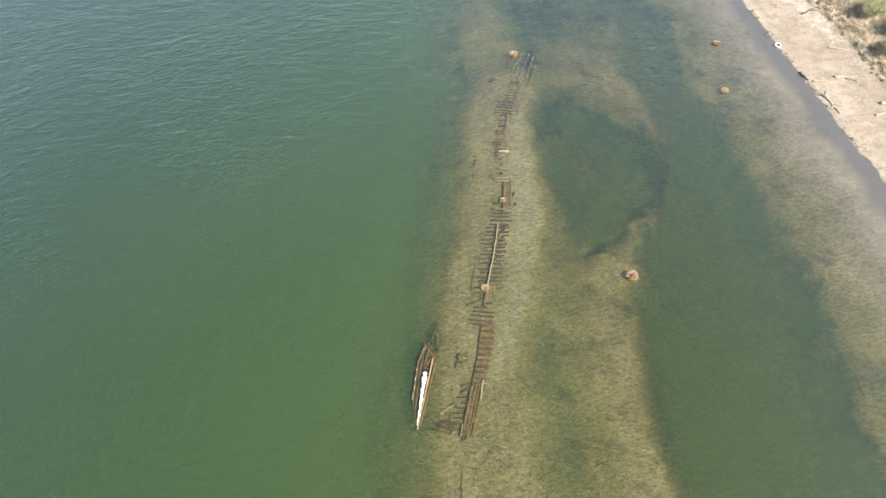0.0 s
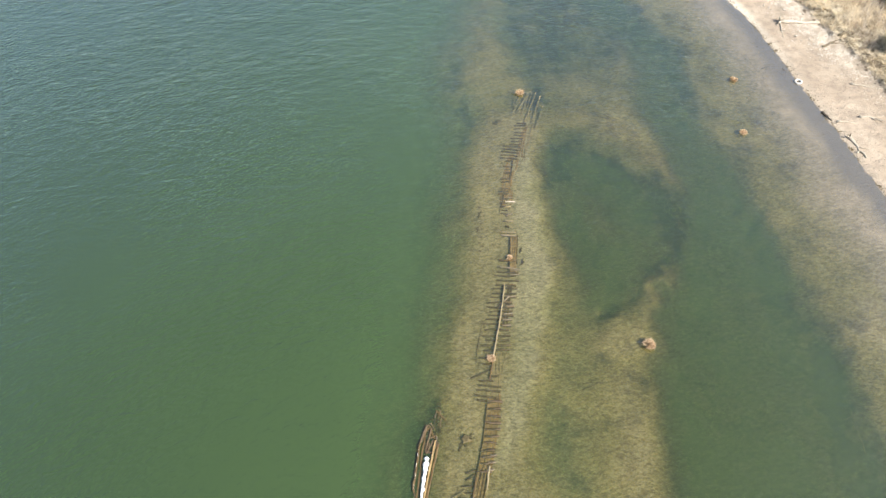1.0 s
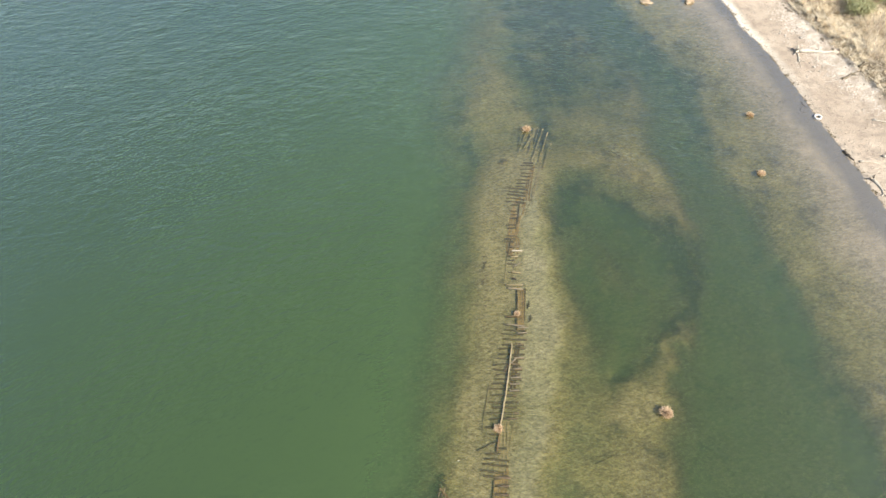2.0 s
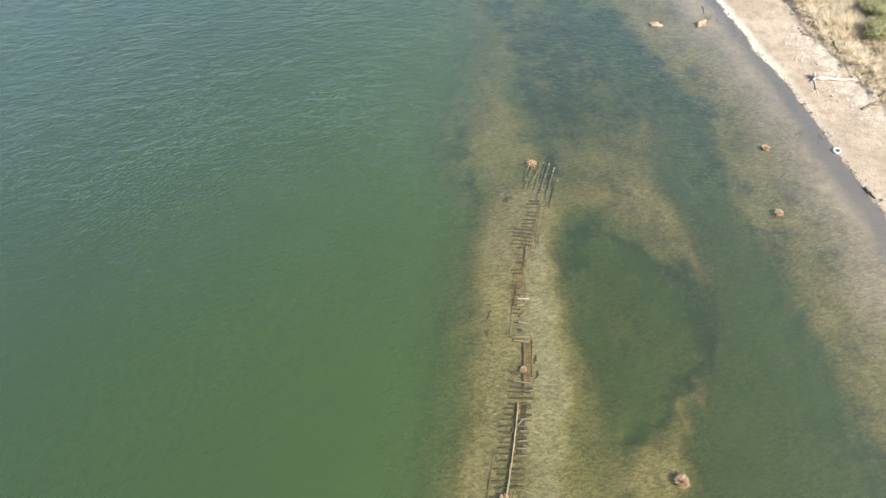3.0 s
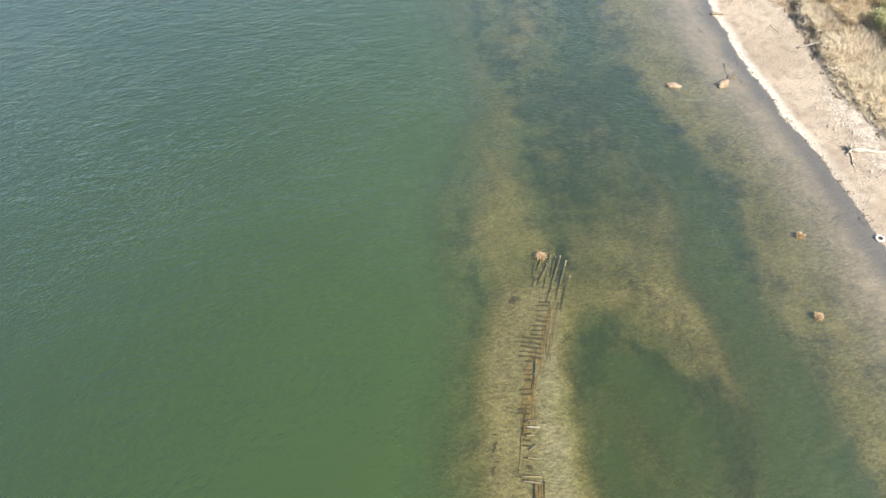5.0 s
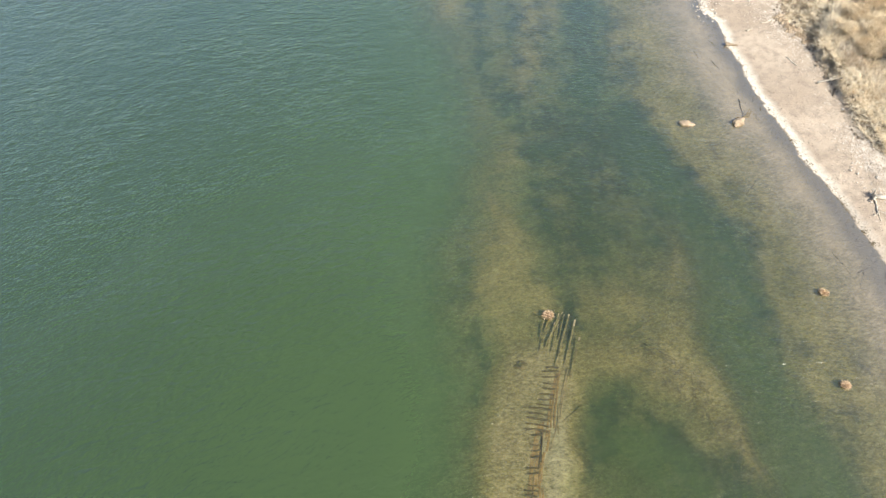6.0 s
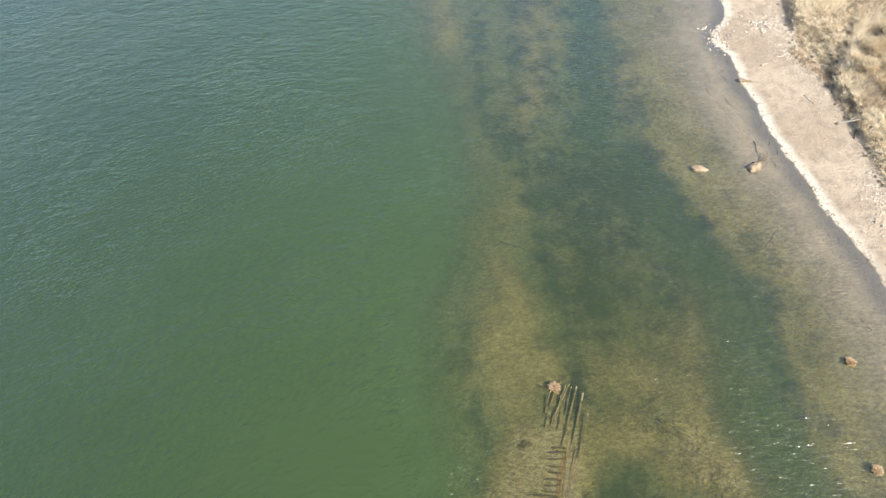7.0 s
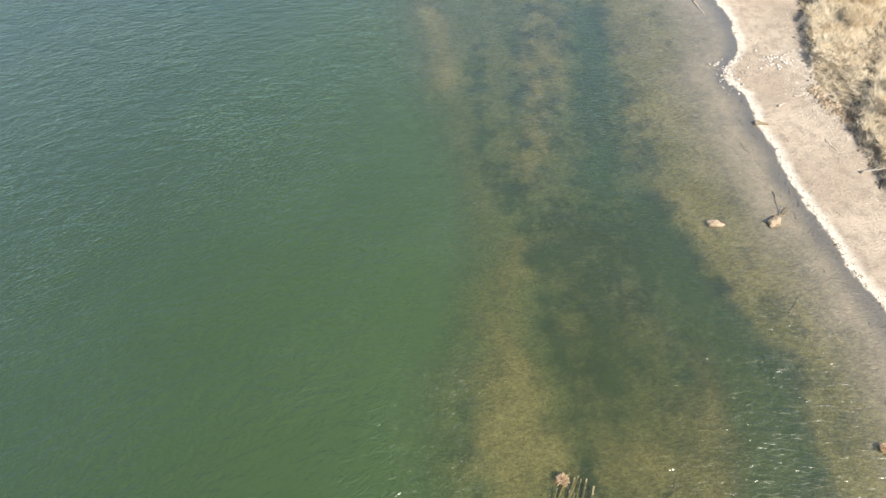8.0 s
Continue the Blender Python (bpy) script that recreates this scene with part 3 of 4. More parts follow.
def ribs(y0, y1, gap, left, right, top, w, h, material, tilt=0.0, label="", miss=0.0):
    """A row of ribs across the keel line; tilt: how much higher up the river their left ends lie."""
    y = y0
    while y < y1:
        if rng.random() >= miss:
            x, l, r = keel(y), left * rng.uniform(0.72, 1.12), right * rng.uniform(0.8, 1.15)
            z = top - h / 2
            timber("rib", wreck, (x - l, y + tilt + rng.uniform(-0.05, 0.05)), (x + r, y + rng.uniform(-0.05, 0.05)), w * rng.uniform(0.75, 1.25), h, z - 0.05 + rng.uniform(-0.03, 0.01), material, rng,
                   z + rng.uniform(-0.02, 0.03), label, rings=5, taper=rng.uniform(0.85, 1.15), bow=rng.uniform(-0.05, 0.05), wear=0.015)
        y += gap * rng.uniform(0.86, 1.14)


def rib(p, q, top=0.06, w=0.09, h=0.2, material=None):
    timber("rib", wreck, p, q, w * rng.uniform(0.85, 1.15), h, top - h / 2 - 0.03, material or M_RIB, rng, top - h / 2, rings=4, wear=0.015)


# planked end: dark bottom boards under narrow worn strips
for k in range(3):
    f = (k - 1) * 0.27
    timber("hull_plank", wreck, (1.22 + f * 0.8, 12.2 + rng.uniform(-0.2, 0.2)), (2.0 + f * 0.8, 15.1 + rng.uniform(-0.2, 0.3)), 0.22, 0.05, -0.075, M_RUST, rng, rings=8, wear=0.02)
for k in range(9):
    f = (k - 4) * 0.098
    timber("hull_plank", wreck, (1.2 + f * 0.8, 12.0 + rng.uniform(-0.35, 0.35)), (2.0 + f * 0.8, 15.2 + rng.uniform(-0.5, 0.4)), rng.uniform(0.06, 0.095), 0.08, -0.03 + rng.uniform(-0.035, 0.015), M_SANDED if k % 3 else M_RUST, rng, rings=8, wear=0.02)
timber("stringer", wreck, (0.86, 12.0), (1.02, 12.75), 0.08, 0.18, -0.03, M_PALE, rng)
timber("stringer", wreck, (1.0, 12.2), (1.6, 14.9), 0.07, 0.18, -0.02, M_RUST, rng)
timber("stringer", wreck, (1.62, 14.9), (2.52, 19.4), 0.06, 0.12, -0.05, M_SANDED, rng, bow=0.08, rings=10)
timber("stringer", wreck, (2.18, 14.3), (2.42, 15.6), 0.10, 0.14, 0.02, M_SILT, rng)
for p, q in (((1.0, 14.82), (1.58, 15.15)), ((0.72, 14.5), (1.48, 14.5)), ((0.9, 14.15), (1.32, 14.1)), ((0.6, 13.85), (1.2, 13.8)), ((0.48, 13.5), (1.12, 13.45)), ((0.5, 13.2), (1.1, 13.15)), ((1.0, 15.25), (1.65, 15.4))):
    rib(p, q, 0.0, 0.07, 0.14, M_WOOD)
timber("cross_beam", wreck, (-0.35, 12.9), (0.92, 12.82), 0.13, 0.16, -0.06, M_WOOD, rng)
timber("cross_beam", wreck, (-0.4, 12.62), (0.98, 12.4), 0.13, 0.16, -0.08, M_RUST, rng)
timber("cross_beam", wreck, (-0.8, 12.5), (0.3, 12.2), 0.12, 0.14, -0.09, M_WOOD, rng)
timber("cross_beam", wreck, (-1.75, 12.4), (-0.9, 12.15), 0.10, 0.16, -0.04, M_DARK, rng)
timber("cross_beam", wreck, (-0.4, 13.5), (0.95, 14.3), 0.10, 0.1, -0.09, M_SILT, rng)
# ribs over the brown bottom planking
for k in range(5):
    f = (k - 2) * 0.18
    timber("hull_plank", wreck, (2.05 + f, 15.0 + rng.uniform(-0.1, 0.3)), (3.0 + f, 20.0 + rng.uniform(-0.4, 0.1)), 0.15, 0.06, -0.10, M_SANDED, rng, bow=0.06, rings=8)
ribs(15.3, 19.5, 0.42, 0.44, 0.48, 0.07, 0.115, 0.22, M_WOOD, 0.06)
for y in (15.35, 15.78, 16.2):
    rib((keel(y) + 0.2, y), (keel(y) + 0.58, y + 0.03), 0.09, 0.1, 0.2, M_PALE)
# bare ribs
for p, q in (((1.9, 19.72), (3.02, 19.6)), ((1.8, 20.05), (3.12, 19.82)), ((1.9, 20.42), (3.42, 20.22)), ((2.0, 20.72), (3.5, 20.52)), ((2.1, 21.02), (3.0, 20.98)), ((2.8, 21.32), (3.4, 21.28)), ((2.4, 22.2), (3.1, 22.1)), ((2.2, 22.65), (3.3, 22.55))):
    rib(p, q, 0.02, 0.09, 0.17)
timber("cross_beam", wreck, (1.6, 21.2), (2.9, 21.75), 0.07, 0.12, -0.06, M_RIB, rng)
for k in range(3):
    timber("hull_plank", wreck, (2.9 + k * 0.22, 20.0), (3.2 + k * 0.22, 23.0), 0.15, 0.05, -0.13, M_SILT, rng)
ribs(23.1, 29.7, 0.37, 1.0, 0.75, 0.035, 0.085, 0.18, M_RIB, 0.07)
for y in (24.95, 25.4, 25.85, 26.5, 27.25, 29.1, 29.5):
    rib((keel(y) + 0.2, y), (keel(y) + 0.8, y + 0.02), 0.08, 0.085, 0.2, M_PALE)
timber("keelson", wreck, (3.1, 22.6), (4.32, 28.3), 0.10, 0.2, 0.02, M_SILT, rng, bow=0.07, label="long silted brown keelson beam", rings=12)
timber("keelson", wreck, (2.8, 21.1), (3.15, 22.7), 0.10, 0.16, -0.02, M_RUST, rng)
timber("brace", wreck, (4.15, 26.85), (4.55, 27.25), 0.09, 0.10, 0.03, M_PALE, rng)
timber("brace", wreck, (3.65, 26.3), (3.95, 26.75), 0.07, 0.10, 0.0, M_WOOD, rng)
timber("stringer", wreck, (3.15, 19.4), (4.05, 23.0), 0.06, 0.08, -0.13, M_SILT, rng, bow=-0.06, rings=8)
timber("stringer", wreck, (2.0, 22.3), (2.65, 25.4), 0.07, 0.08, -0.10, M_SILT, rng, bow=-0.05, rings=8)
for k in range(2):
    timber("hull_plank", wreck, (4.0 + k * 0.2, 25.2), (4.65 + k * 0.2, 28.4), 0.16, 0.05, -0.12, M_RUST, rng)
# short deck with cross timbers
for k in range(3):
    timber("deck_plank", wreck, (4.86 + k * 0.15, 29.3), (5.22 + k * 0.15, 32.7 + rng.uniform(-0.1, 0.1)), 0.14, 0.07, -0.06, M_SANDED, rng, rings=8)
timber("stringer", wreck, (4.75, 29.4), (5.12, 32.7), 0.05, 0.14, -0.04, M_RUST, rng)
timber("stringer", wreck, (5.35, 30.1), (5.66, 32.7), 0.05, 0.14, -0.04, M_RUST, rng)
for p, q, m in (((4.3, 33.02), (5.55, 32.95), M_SILT), ((4.45, 32.74), (5.5, 32.6), M_PALE), ((4.1, 30.45), (5.2, 30.28), M_RUST), ((3.9, 29.85), (5.3, 29.62), M_PALE),
                ((4.85, 35.5), (5.4, 35.48), M_SILT), ((5.0, 34.6), (5.45, 34.9), M_PALE), ((4.85, 34.1), (5.45, 34.05), M_SILT), ((4.8, 33.6), (5.1, 33.55), M_WOOD)):
    rib(p, q, 0.07, 0.09, 0.2, m)
rib((5.0, 36.42), (5.6, 36.42), 0.10, 0.05, 0.22, M_PALE)
rib((5.0, 36.03), (5.78, 35.96), 0.12, 0.05, 0.24, M_DRIFT)
timber("stringer", wreck, (4.2, 33.1), (4.62, 35.5), 0.06, 0.10, -0.12, M_SILT, rng)
timber("stringer", wreck, (4.62, 35.5), (5.1, 37.5), 0.07, 0.10, -0.09, M_RUST, rng)
timber("stringer", wreck, (5.55, 38.6), (6.0, 40.6), 0.06, 0.10, -0.10, M_WOOD, rng)
for k in range(6):
    for a, b in ((35.6, 37.6), (37.4, 39.4), (39.2, 41.3)):
        f = -0.42 + k * 0.15
        timber("hull_plank", wreck, (keel(a) + f, a + rng.uniform(-0.3, 0.5)), (keel(b) + f * 1.1, b + rng.uniform(-0.5, 0.3)), rng.uniform(0.13, 0.17), 0.06, -0.135 + rng.uniform(-0.015, 0.01), M_SANDED, rng, bow=rng.uniform(-0.06, 0.05), rings=6)
timber("stringer", wreck, (5.72, 38.9), (6.02, 40.7), 0.05, 0.12, -0.05, M_WOOD, rng)
ribs(33.4, 36.9, 0.36, 0.5, 0.1, -0.04, 0.06, 0.12, M_WOOD, 0.06, miss=0.4)
ribs(36.9, 40.7, 0.34, 0.62, 0.10, 0.0, 0.07, 0.16, M_RIB, 0.05, miss=0.12)
# ribs toward the far end, shorter and shorter
ribs(40.75, 42.4, 0.36, 0.95, 0.40, 0.01, 0.085, 0.16, M_RIB, 0.26)
ribs(42.5, 45.2, 0.40, 0.62, 0.35, 0.0, 0.08, 0.15, M_RIB, 0.10)
for k in range(3):
    timber("hull_plank", wreck, (6.35 + k * 0.22, 41.0), (7.25 + k * 0.2, 44.6 + rng.uniform(-0.4, 0.3)), 0.13, 0.05, -0.125, M_SANDED, rng, bow=-0.05)
timber("stringer", wreck, (6.35, 39.6), (7.05, 41.3), 0.09, 0.10, -0.145, M_FAN, rng, wear=0.015, rings=8)
timber("stringer", wreck, (7.05, 41.3), (7.6, 43.4), 0.10, 0.10, -0.145, M_FAN, rng, wear=0.015, rings=8)
timber("stringer", wreck, (7.6, 43.4), (8.2, 45.0), 0.10, 0.10, -0.12, M_FAN, rng, wear=0.015, rings=8)
timber("stringer", wreck, (7.25, 41.6), (8.35, 44.9), 0.08, 0.09, -0.145, M_SILT, rng, bow=-0.1, rings=8)
timber("stringer", wreck, (7.0, 40.6), (7.3, 42.6), 0.07, 0.09, -0.145, M_SILT, rng, bow=-0.05, rings=8)
timber("stringer", wreck, (7.35, 41.4), (8.75, 42.35), 0.07, 0.09, -0.145, M_FAN, rng)
# stubs of buried ribs along the drowned side
y = 31.4
while y < 36.4:
    x = 2.55 + (y - 31.4) * 0.06
    rib((x + rng.uniform(-0.12, 0.12), y + 0.04), (x + rng.uniform(0.3, 0.6), y), -0.115 + rng.uniform(-0.02, 0.02), 0.09, 0.16, M_WOOD)
    y += rng.uniform(0.42, 0.9)
# fan of loose hull planks at the end
for p, q, w, m in (((7.45, 45.4), (8.85, 49.1), 0.15, M_FAN), ((8.05, 45.3), (9.2, 48.65), 0.16, M_FAN), ((8.25, 44.4), (9.3, 47.3), 0.13, M_FAN), ((7.3, 47.3), (8.15, 49.2), 0.11, M_FAN),
                   ((7.6, 47.9), (8.4, 49.3), 0.11, M_FAN), ((6.85, 46.6), (7.4, 47.7), 0.09, M_SILT), ((7.3, 45.1), (7.9, 46.4), 0.10, M_SILT), ((6.95, 47.9), (7.5, 49.0), 0.10, M_SILT),
                   ((6.6, 47.4), (7.0, 48.6), 0.09, M_SILT), ((7.05, 46.7), (7.75, 48.5), 0.07, M_FAN), ((7.2, 46.2), (8.0, 48.3), 0.06, M_FAN), ((7.85, 47.2), (8.5, 49.1), 0.07, M_SILT), ((6.45, 46.4), (6.9, 47.4), 0.06, M_SILT), ((7.0, 48.0), (7.9, 49.5), 0.07, M_SILT)):
    timber("hull_plank", wreck, p, q, w, 0.10, -0.12, m, rng, 0.01, taper=0.7, rings=9, wear=0.012)
timber("cross_beam", wreck, (6.3, 49.4), (7.1, 48.75), 0.06, 0.07, -0.02, M_SILT, rng)

# broken side of the hull, standing at the edge of the bar
side = tagged(new("hull_side"), "broken hull side of brown beams with a white crust, awash", "wreck part")
timber("beam", side, (-1.72, 12.45), (-0.72, 17.15), 0.10, 0.3, 0.0, M_SANDED, rng, bow=0.0, label="golden brown squared beam", rings=10)
timber("beam", side, (-1.55, 12.7), (-0.55, 17.0), 0.13, 0.2, -0.07, M_RUST, rng, bow=0.02, rings=10)
timber("beam", side, (-2.0, 14.2), (-1.62, 17.0), 0.12, 0.3, 0.02, M_RUST, rng, bow=-0.04, rings=12, wear=0.035)
timber("beam", side, (-1.62, 17.0), (-1.2, 18.1), 0.13, 0.28, 0.0, M_WOOD, rng, rings=6, wear=0.03)
timber("beam", side, (-1.7, 12.5), (-2.0, 14.3), 0.06, 0.22, -0.06, M_WOOD, rng, rings=6)
timber("beam", side, (-1.3, 16.6), (-0.95, 17.9), 0.10, 0.2, -0.02, M_WOOD, rng, rings=6)
timber("plank", side, (-1.84, 13.8), (-1.33, 17.7), 0.11, 0.06, 0.0, M_RUST, rng, rings=8, wear=0.03)
timber("plank", side, (-1.70, 13.4), (-1.12, 17.2), 0.10, 0.06, -0.03, M_WOOD, rng, rings=8, wear=0.03)
for p, q, z in (((-1.25, 16.4), (-0.85, 17.2), 0.0), ((-1.35, 16.5), (-0.85, 16.45), 0.0), ((-1.15, 17.3), (-0.65, 17.5), -0.04), ((-1.0, 17.6), (-0.7, 18.4), -0.1), ((-0.8, 17.4), (-0.45, 18.3), -0.1), ((-1.0, 18.6), (-0.5, 18.3), -0.15)):
    timber("broken_piece", side, p, q, 0.10, 0.12, z, M_WOOD, rng, rings=4)
for k in range(22):
    x, y, a = rng.uniform(-1.45, -0.65), rng.uniform(16.5, 18.9), rng.uniform(0.7, 2.3)
    x += (y - 16.5) * 0.16
    d = rng.uniform(0.15, 0.45)
    timber("broken_piece", side, (x - math.cos(a) * d, y - math.sin(a) * d), (x + math.cos(a) * d, y + math.sin(a) * d), rng.uniform(0.05, 0.11), 0.09, rng.uniform(-0.12, 0.03), rng.choice((M_WOOD, M_RUST, M_RIB, M_DARK)), rng, rings=4)


def crust(p, q, n, r, z, label, material=None):
    """A lumpy run of white crust along a beam."""
    v, f = [], []
    pts, radii = [], []
    for k in range(n):
        t = k / (n - 1)
        pts.append((p[0] + (q[0] - p[0]) * t + rng.uniform(-0.03, 0.03), p[1] + (q[1] - p[1]) * t, z + rng.uniform(-0.02, 0.03)))
        radii.append((r[0] + (r[1] - r[0]) * min(1, t * 1.6)) * rng.uniform(0.55, 1.3) * (0.3 if k in (0, n - 1) else 1))
    limb(v, f, pts, radii, rng, 8, 0.25)
    part("white_crust", mesh_of("white_crust", v, f, material or M_WHITE), side, label)


crust((-1.72, 12.6), (-1.22, 16.2), 30, (0.03, 0.125), 0.10, "lumpy white crust")
for a in (14.3, 14.9, 15.5, 16.1, 16.6):
    crust((-2.03 + 0.135 * (a - 14.2), a), (-2.03 + 0.135 * (a - 13.85), a + 0.35), 6, (0.008, 0.02), 0.16, "small pale crust spots", M_STONE)


# ---------------------------------------------------------------- tufts and boulders in the water
nrng = np.random.default_rng(8)


def straw_tuft(x, y, r, h, group="straw tufts on the wreck"):
    ob = thing("straw_tuft", None, pose(x, y, max(-0.14, min(0, ground_at(x, y))) - 0.02, 0, 0, rng.uniform(0, 360)), "straw-coloured grass tuft on a low clod in the shallow water", "grass tuft", group)
    part("clod", rock_mesh("clod", r * 0.62, r * 0.5, h * 0.5, M_TANROCK, x, 3, 0.7), ob, m=pose(0, 0, h * 0.25))
    n = 700
    a, d = nrng.normal(0.6, 1.4, n), np.sqrt(nrng.uniform(0, 1, n)) * r * 0.85
    base = np.stack([np.cos(a) * d, np.sin(a) * d, h * (0.85 - 0.5 * (d / r) ** 2)], -1)
    out = nrng.uniform(-0.2, 0.75, n) * r
    part("straw", blades_mesh("straw", base, nrng.uniform(0.05, 0.4, n) * h, nrng.uniform(0.025, 0.06, n), np.stack([np.cos(a) * out, np.sin(a) * out], -1), M_STRAW, nrng), ob)
    return ob


for x, y, r, h in ((7.35, 49.0, 0.34, 0.4), (4.85, 30.57, 0.18, 0.3), (3.0, 22.5, 0.24, 0.36), (13.35, 23.2, 0.36, 0.46)):
    straw_tuft(x, y, r, h)
for x, y, r, h in ((27.2, 50.3, 0.28, 0.34), (25.85, 43.2, 0.28, 0.34)):
    straw_tuft(x, y, r, h, "tufts in the shallows")


def boulder(x, y, sx, sy, sz, turn, label="rounded tan boulder standing in shallow water", material=None, sink=0.3):
    z = min(ground_at(x, y), 0.0) + sz * (1 - sink) - 0.1
    return thing("boulder", rock_mesh("boulder", sx, sy, sz, material or M_TANROCK, x + y, 4, 0.38), pose(x, y, z, 0, 0, turn), label, "boulder", "boulders in the shallows")


boulder(21.95, 68.2, 0.66, 0.36, 0.28, -12)
boulder(26.5, 68.1, 0.54, 0.42, 0.34, 15)
boulder(5.1, 45.35, 0.42, 0.34, 0.16, 0, "flat tan silted stone drowned beside the wreck", M_SILTSTONE, 0.6)
boulder(1.15, 17.2, 0.36, 0.33, 0.24, 0, "weedy brown stone drowned beside the wreck", M_SILTSTONE, 0.6)



def tangle(x, y, r, n, material=None):
    """A low tangle of drowned weed and broken sticks."""
    v, f = [], []
    z = max(ground_at(x, y), -0.25)
    spine = bent((-0.3 * r, -r, 0.02), (0.3 * r, r, 0.04), 8, 0.1, rng)
    limb(v, f, spine, [0.04] * 9, rng, 5, 0.3)
    for _ in range(n):
        a = rng.choice(spine)
        b = a + Vector((rng.uniform(-r, r) * 0.8, rng.uniform(-r, r) * 0.6, rng.uniform(0.0, 0.12)))
        limb(v, f, bent(a, b, 4, 0.12, rng), [0.045, 0.04, 0.035, 0.03, 0.02], rng, 5, 0.3)
    thing("weed_tangle", mesh_of("weed_tangle", v, f, material or M_WEED), pose(x, y, z), "dark tangle of drowned weed and sticks beside the wreck", "weed", "weed tangles by the wreck")


for x, y, r, n in ((-1.05, 17.6, 0.35, 14), (-1.2, 16.9, 0.3, 10), (-0.8, 18.1, 0.35, 12), (-0.75, 18.6, 0.4, 14), (-0.5, 19.4, 0.4, 12), (-0.4, 17.9, 0.3, 8), (0.75, 16.8, 0.22, 6), (1.4, 17.4, 0.2, 6), (-0.4, 12.7, 0.35, 10), (0.2, 13.1, 0.35, 10), (0.4, 12.5, 0.3, 8),
                   (2.9, 34.8, 0.25, 6), (2.7, 33.4, 0.25, 6), (5.75, 31.4, 0.25, 7), (5.8, 30.3, 0.25, 7), (17.9, 35.2, 0.7, 14), (18.2, 34.0, 0.6, 12)):
    tangle(x, y, r, n)

# drowned branches on the mud
for p, q, r, m in (((27.5, 71.3), (27.25, 69.2), 0.05, M_DARK), ((24.8, 60.0), (26.1, 61.5), 0.05, M_DARK), ((24.4, 56.6), (25.7, 53.2), 0.022, M_SILT), ((29.2, 53.9), (30.0, 51.5), 0.02, M_WEED),
                   ((30.4, 52.0), (31.3, 52.3), 0.04, M_DARK), ((25.3, 78.6), (26.2, 74.9), 0.025, M_WEED), ((26.6, 77.0), (27.6, 73.6), 0.025, M_WEED), ((27.2, 80.2), (28.2, 77.3), 0.025, M_WEED),
                   ((19.6, 71.4), (21.1, 70.1), 0.04, M_SILT), ((12.1, 47.1), (14.4, 48.6), 0.055, M_SILT), ((14.4, 48.5), (14.7, 49.4), 0.04, M_SILT), ((13.5, 46.7), (15.4, 45.2), 0.05, M_PALE),
                   ((13.7, 46.9), (15.6, 45.4), 0.045, M_WEED), ((10.8, 95.1), (10.9, 91.2), 0.05, M_SILT), ((13.5, 27.6), (14.3, 29.3), 0.05, M_SILT), ((12.7, 28.4), (12.9, 27.2), 0.05, M_SILT),
                   ((12.8, 27.9), (14.4, 28.1), 0.04, M_SILT), ((8.6, 20.3), (9.8, 20.8), 0.045, M_WEED), ((8.7, 20.8), (9.8, 20.75), 0.03, M_WEED), ((3.2, 45.9), (3.35, 43.2), 0.045, M_SILT),
                   ((19.1, 42.4), (19.6, 41.2), 0.035, M_PALE), ((24.7, 15.9), (25.0, 18.8), 0.055, M_SILT), ((24.4, 18.0), (25.9, 18.5), 0.05, M_SILT), ((26.2, 14.0), (26.3, 15.6), 0.05, M_SILT),
                   ((8.6, 10.1), (9.5, 10.5), 0.05, M_DARK), ((0.72, 8.4), (0.9, 10.2), 0.05, M_WEED), ((2.5, 11.2), (2.1, 10.2), 0.035, M_WEED), ((3.0, 10.6), (3.7, 10.1), 0.045, M_WEED),
                   ((5.2, 9.4), (6.4, 10.1), 0.04, M_WEED), ((4.6, 9.2), (5.0, 10.4), 0.03, M_WEED), ((16.5, 41.9), (17.1, 40.2), 0.035, M_SILT), ((14.3, 44.3), (14.9, 43.2), 0.045, M_SILT),
                   ((4.8, 61.5), (7.3, 60.4), 0.04, M_WEED), ((13.9, 48.2), (16.3, 53.0), 0.024, M_SILT)):
    z = lambda v: max(ground_at(*v), -0.45) + r * 0.6
    v, f = [], []
    pts = bent((*p, z(p)), (*q, z(q)), 5, 0.03, rng)
    r *= 0.65
    limb(v, f, pts, [r * (1.2 - 0.15 * k) for k in range(6)], rng)
    a = pts[2]
    limb(v, f, bent(a, a + Vector((rng.uniform(-0.7, 0.7), rng.uniform(-0.7, 0.7), 0.05)), 3, 0.06, rng), [r * 0.6, r * 0.5, r * 0.4, r * 0.25], rng, 5)
    thing("branch", mesh_of("branch", v, f, m), Matrix(), "dark bare branch lying drowned on the river mud" if m in (M_DARK, M_WEED) else "silt-covered branch lying drowned on the river bed", "branch", "drowned branches")



